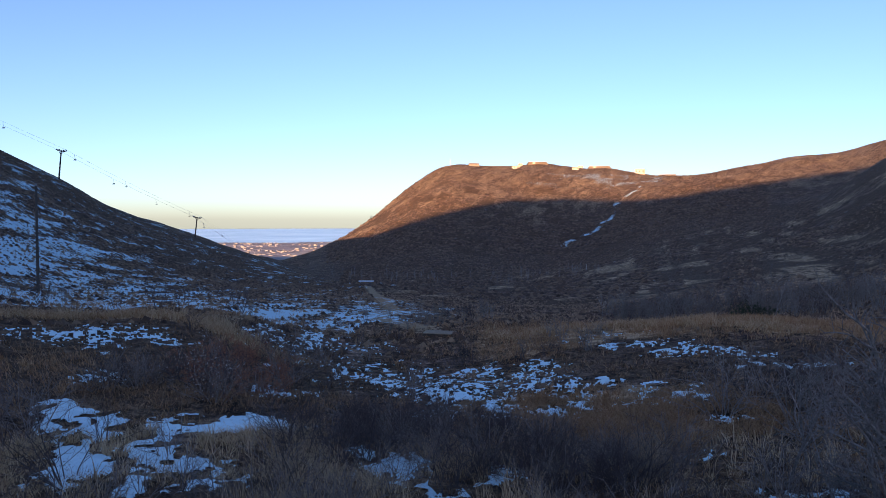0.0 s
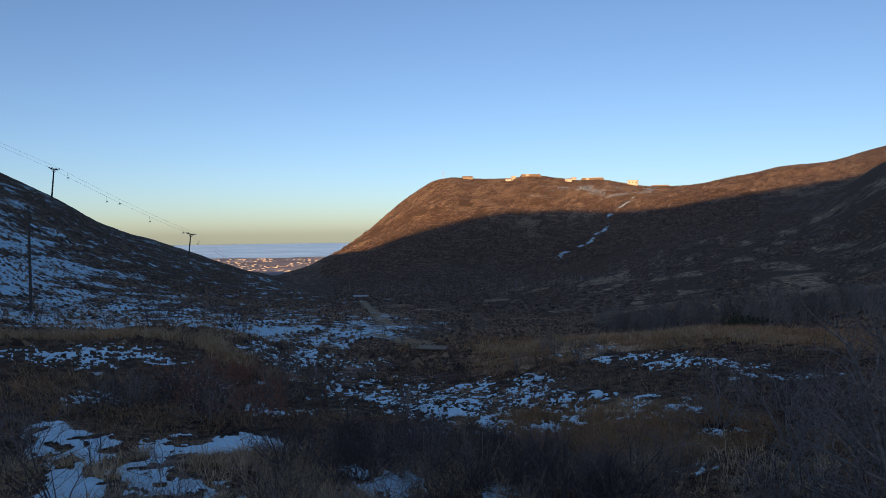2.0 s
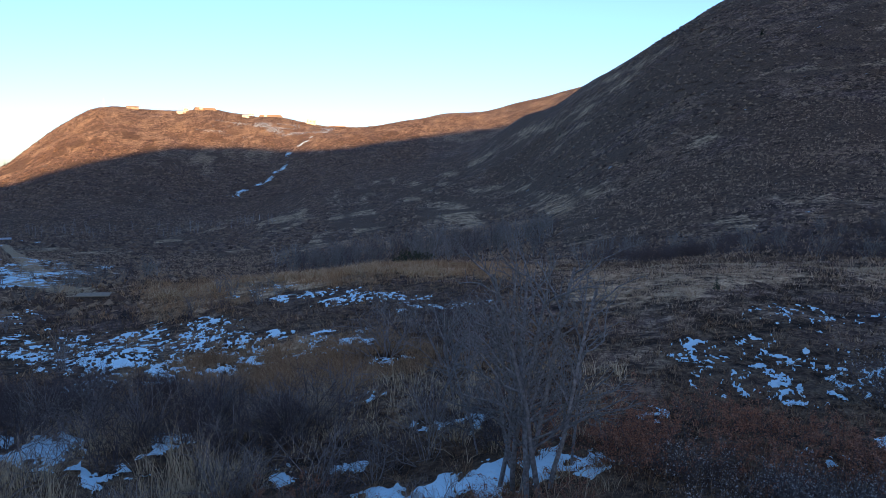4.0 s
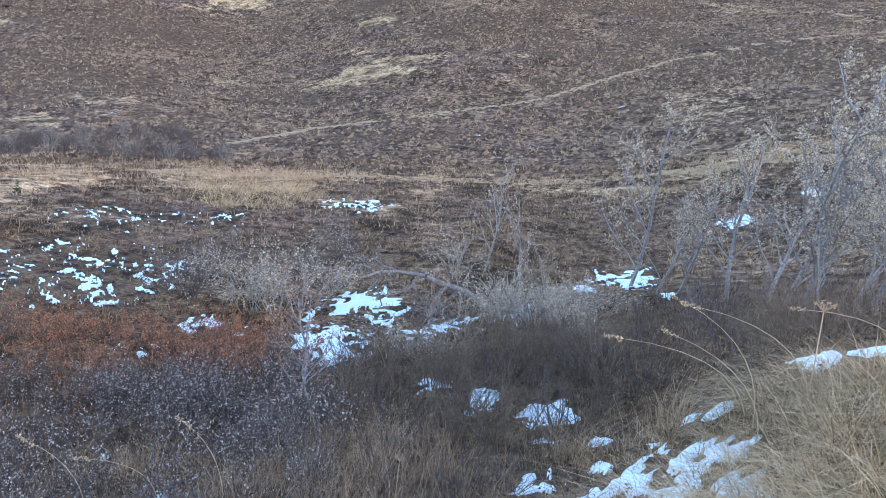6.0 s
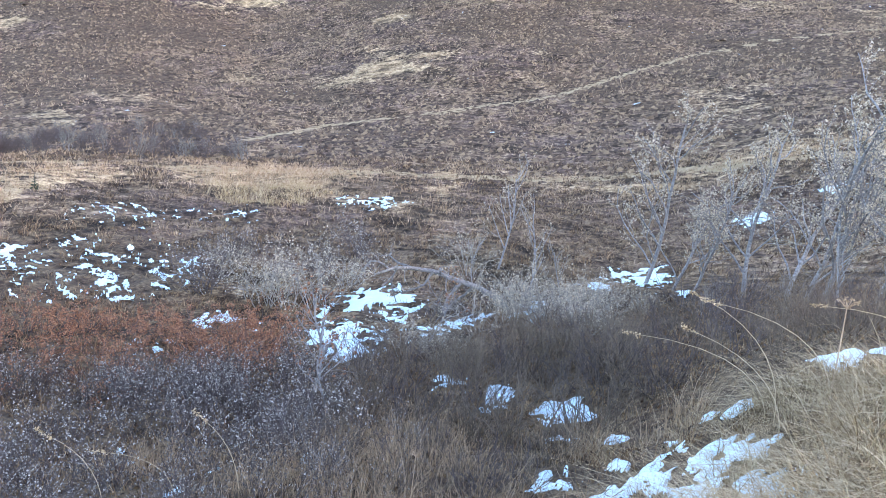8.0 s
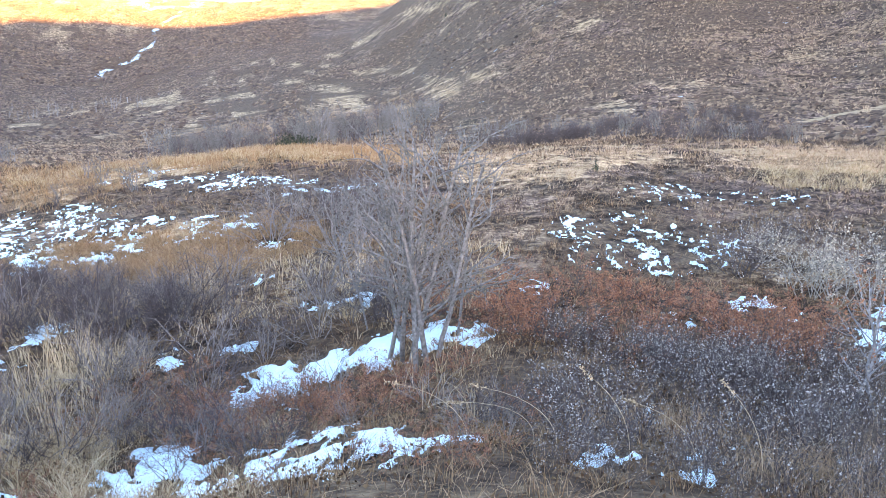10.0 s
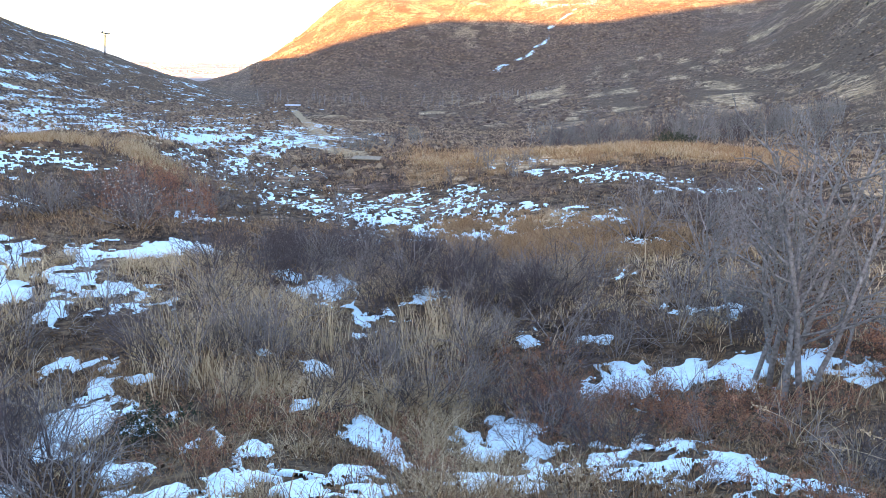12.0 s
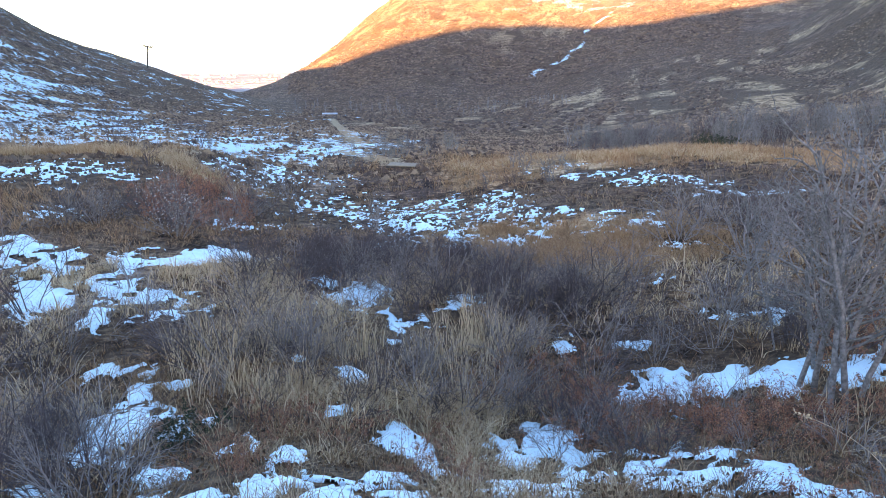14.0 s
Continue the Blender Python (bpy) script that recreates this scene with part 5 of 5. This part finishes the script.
bunker_mound(7.3, 1350, 38, 3)
bunker_mound(12.0, 1390, 44, -10)
mast = tagged(new("radio_mast"), "slim steel lattice mast beside the hill's shoulder", "mast")
for a in range(3):
    part("leg", rod(bmesh.new(), (1.2 * math.cos(a * 2.1), 1.2 * math.sin(a * 2.1), -1), (0.2 * math.cos(a * 2.1), 0.2 * math.sin(a * 2.1), 14), 0.16, 0.12, 5), STEEL, mast)
for k in range(6):
    part("cross_tie", box(bmesh.new(), 0, 0, 1 + k * 2.2, 2.0 - k * 0.3, 2.0 - k * 0.3, 0.12), STEEL, mast)
mast.matrix_basis = pose(*place(0.55, 1290))


# ---- lowland: water and a far town, drawn nearer and smaller to fit the camera's view ----
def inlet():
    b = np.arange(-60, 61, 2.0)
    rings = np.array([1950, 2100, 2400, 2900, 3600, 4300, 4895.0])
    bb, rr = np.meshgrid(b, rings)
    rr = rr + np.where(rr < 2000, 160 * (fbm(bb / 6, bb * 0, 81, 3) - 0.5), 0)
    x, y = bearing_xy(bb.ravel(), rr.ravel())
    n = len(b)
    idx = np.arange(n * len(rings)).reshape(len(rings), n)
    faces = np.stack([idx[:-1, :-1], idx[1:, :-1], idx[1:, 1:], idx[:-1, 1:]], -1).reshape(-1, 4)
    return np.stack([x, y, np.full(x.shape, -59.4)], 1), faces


tagged(new("water", mesh_of("water", *inlet(), SEA)), "sea inlet to the horizon, haze in its grey-blue colour", "water", kind="structure")


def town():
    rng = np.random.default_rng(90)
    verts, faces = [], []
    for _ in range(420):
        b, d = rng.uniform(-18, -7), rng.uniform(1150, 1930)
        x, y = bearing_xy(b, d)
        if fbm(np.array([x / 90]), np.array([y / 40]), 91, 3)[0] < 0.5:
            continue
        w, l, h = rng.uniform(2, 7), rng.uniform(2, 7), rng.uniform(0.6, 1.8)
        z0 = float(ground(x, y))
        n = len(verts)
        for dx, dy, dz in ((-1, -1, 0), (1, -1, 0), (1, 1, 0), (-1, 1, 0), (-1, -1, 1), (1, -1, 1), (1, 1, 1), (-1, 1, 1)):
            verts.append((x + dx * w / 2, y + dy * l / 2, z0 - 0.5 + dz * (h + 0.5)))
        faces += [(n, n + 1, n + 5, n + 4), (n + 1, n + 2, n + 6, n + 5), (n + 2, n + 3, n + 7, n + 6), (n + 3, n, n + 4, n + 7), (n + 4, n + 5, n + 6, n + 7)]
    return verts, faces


tagged(new("town", mesh_of("town", *town(), TOWN_ROOF)), "pale roofs of a shrunken stand-in town on the lowland", "town", kind="stuff")
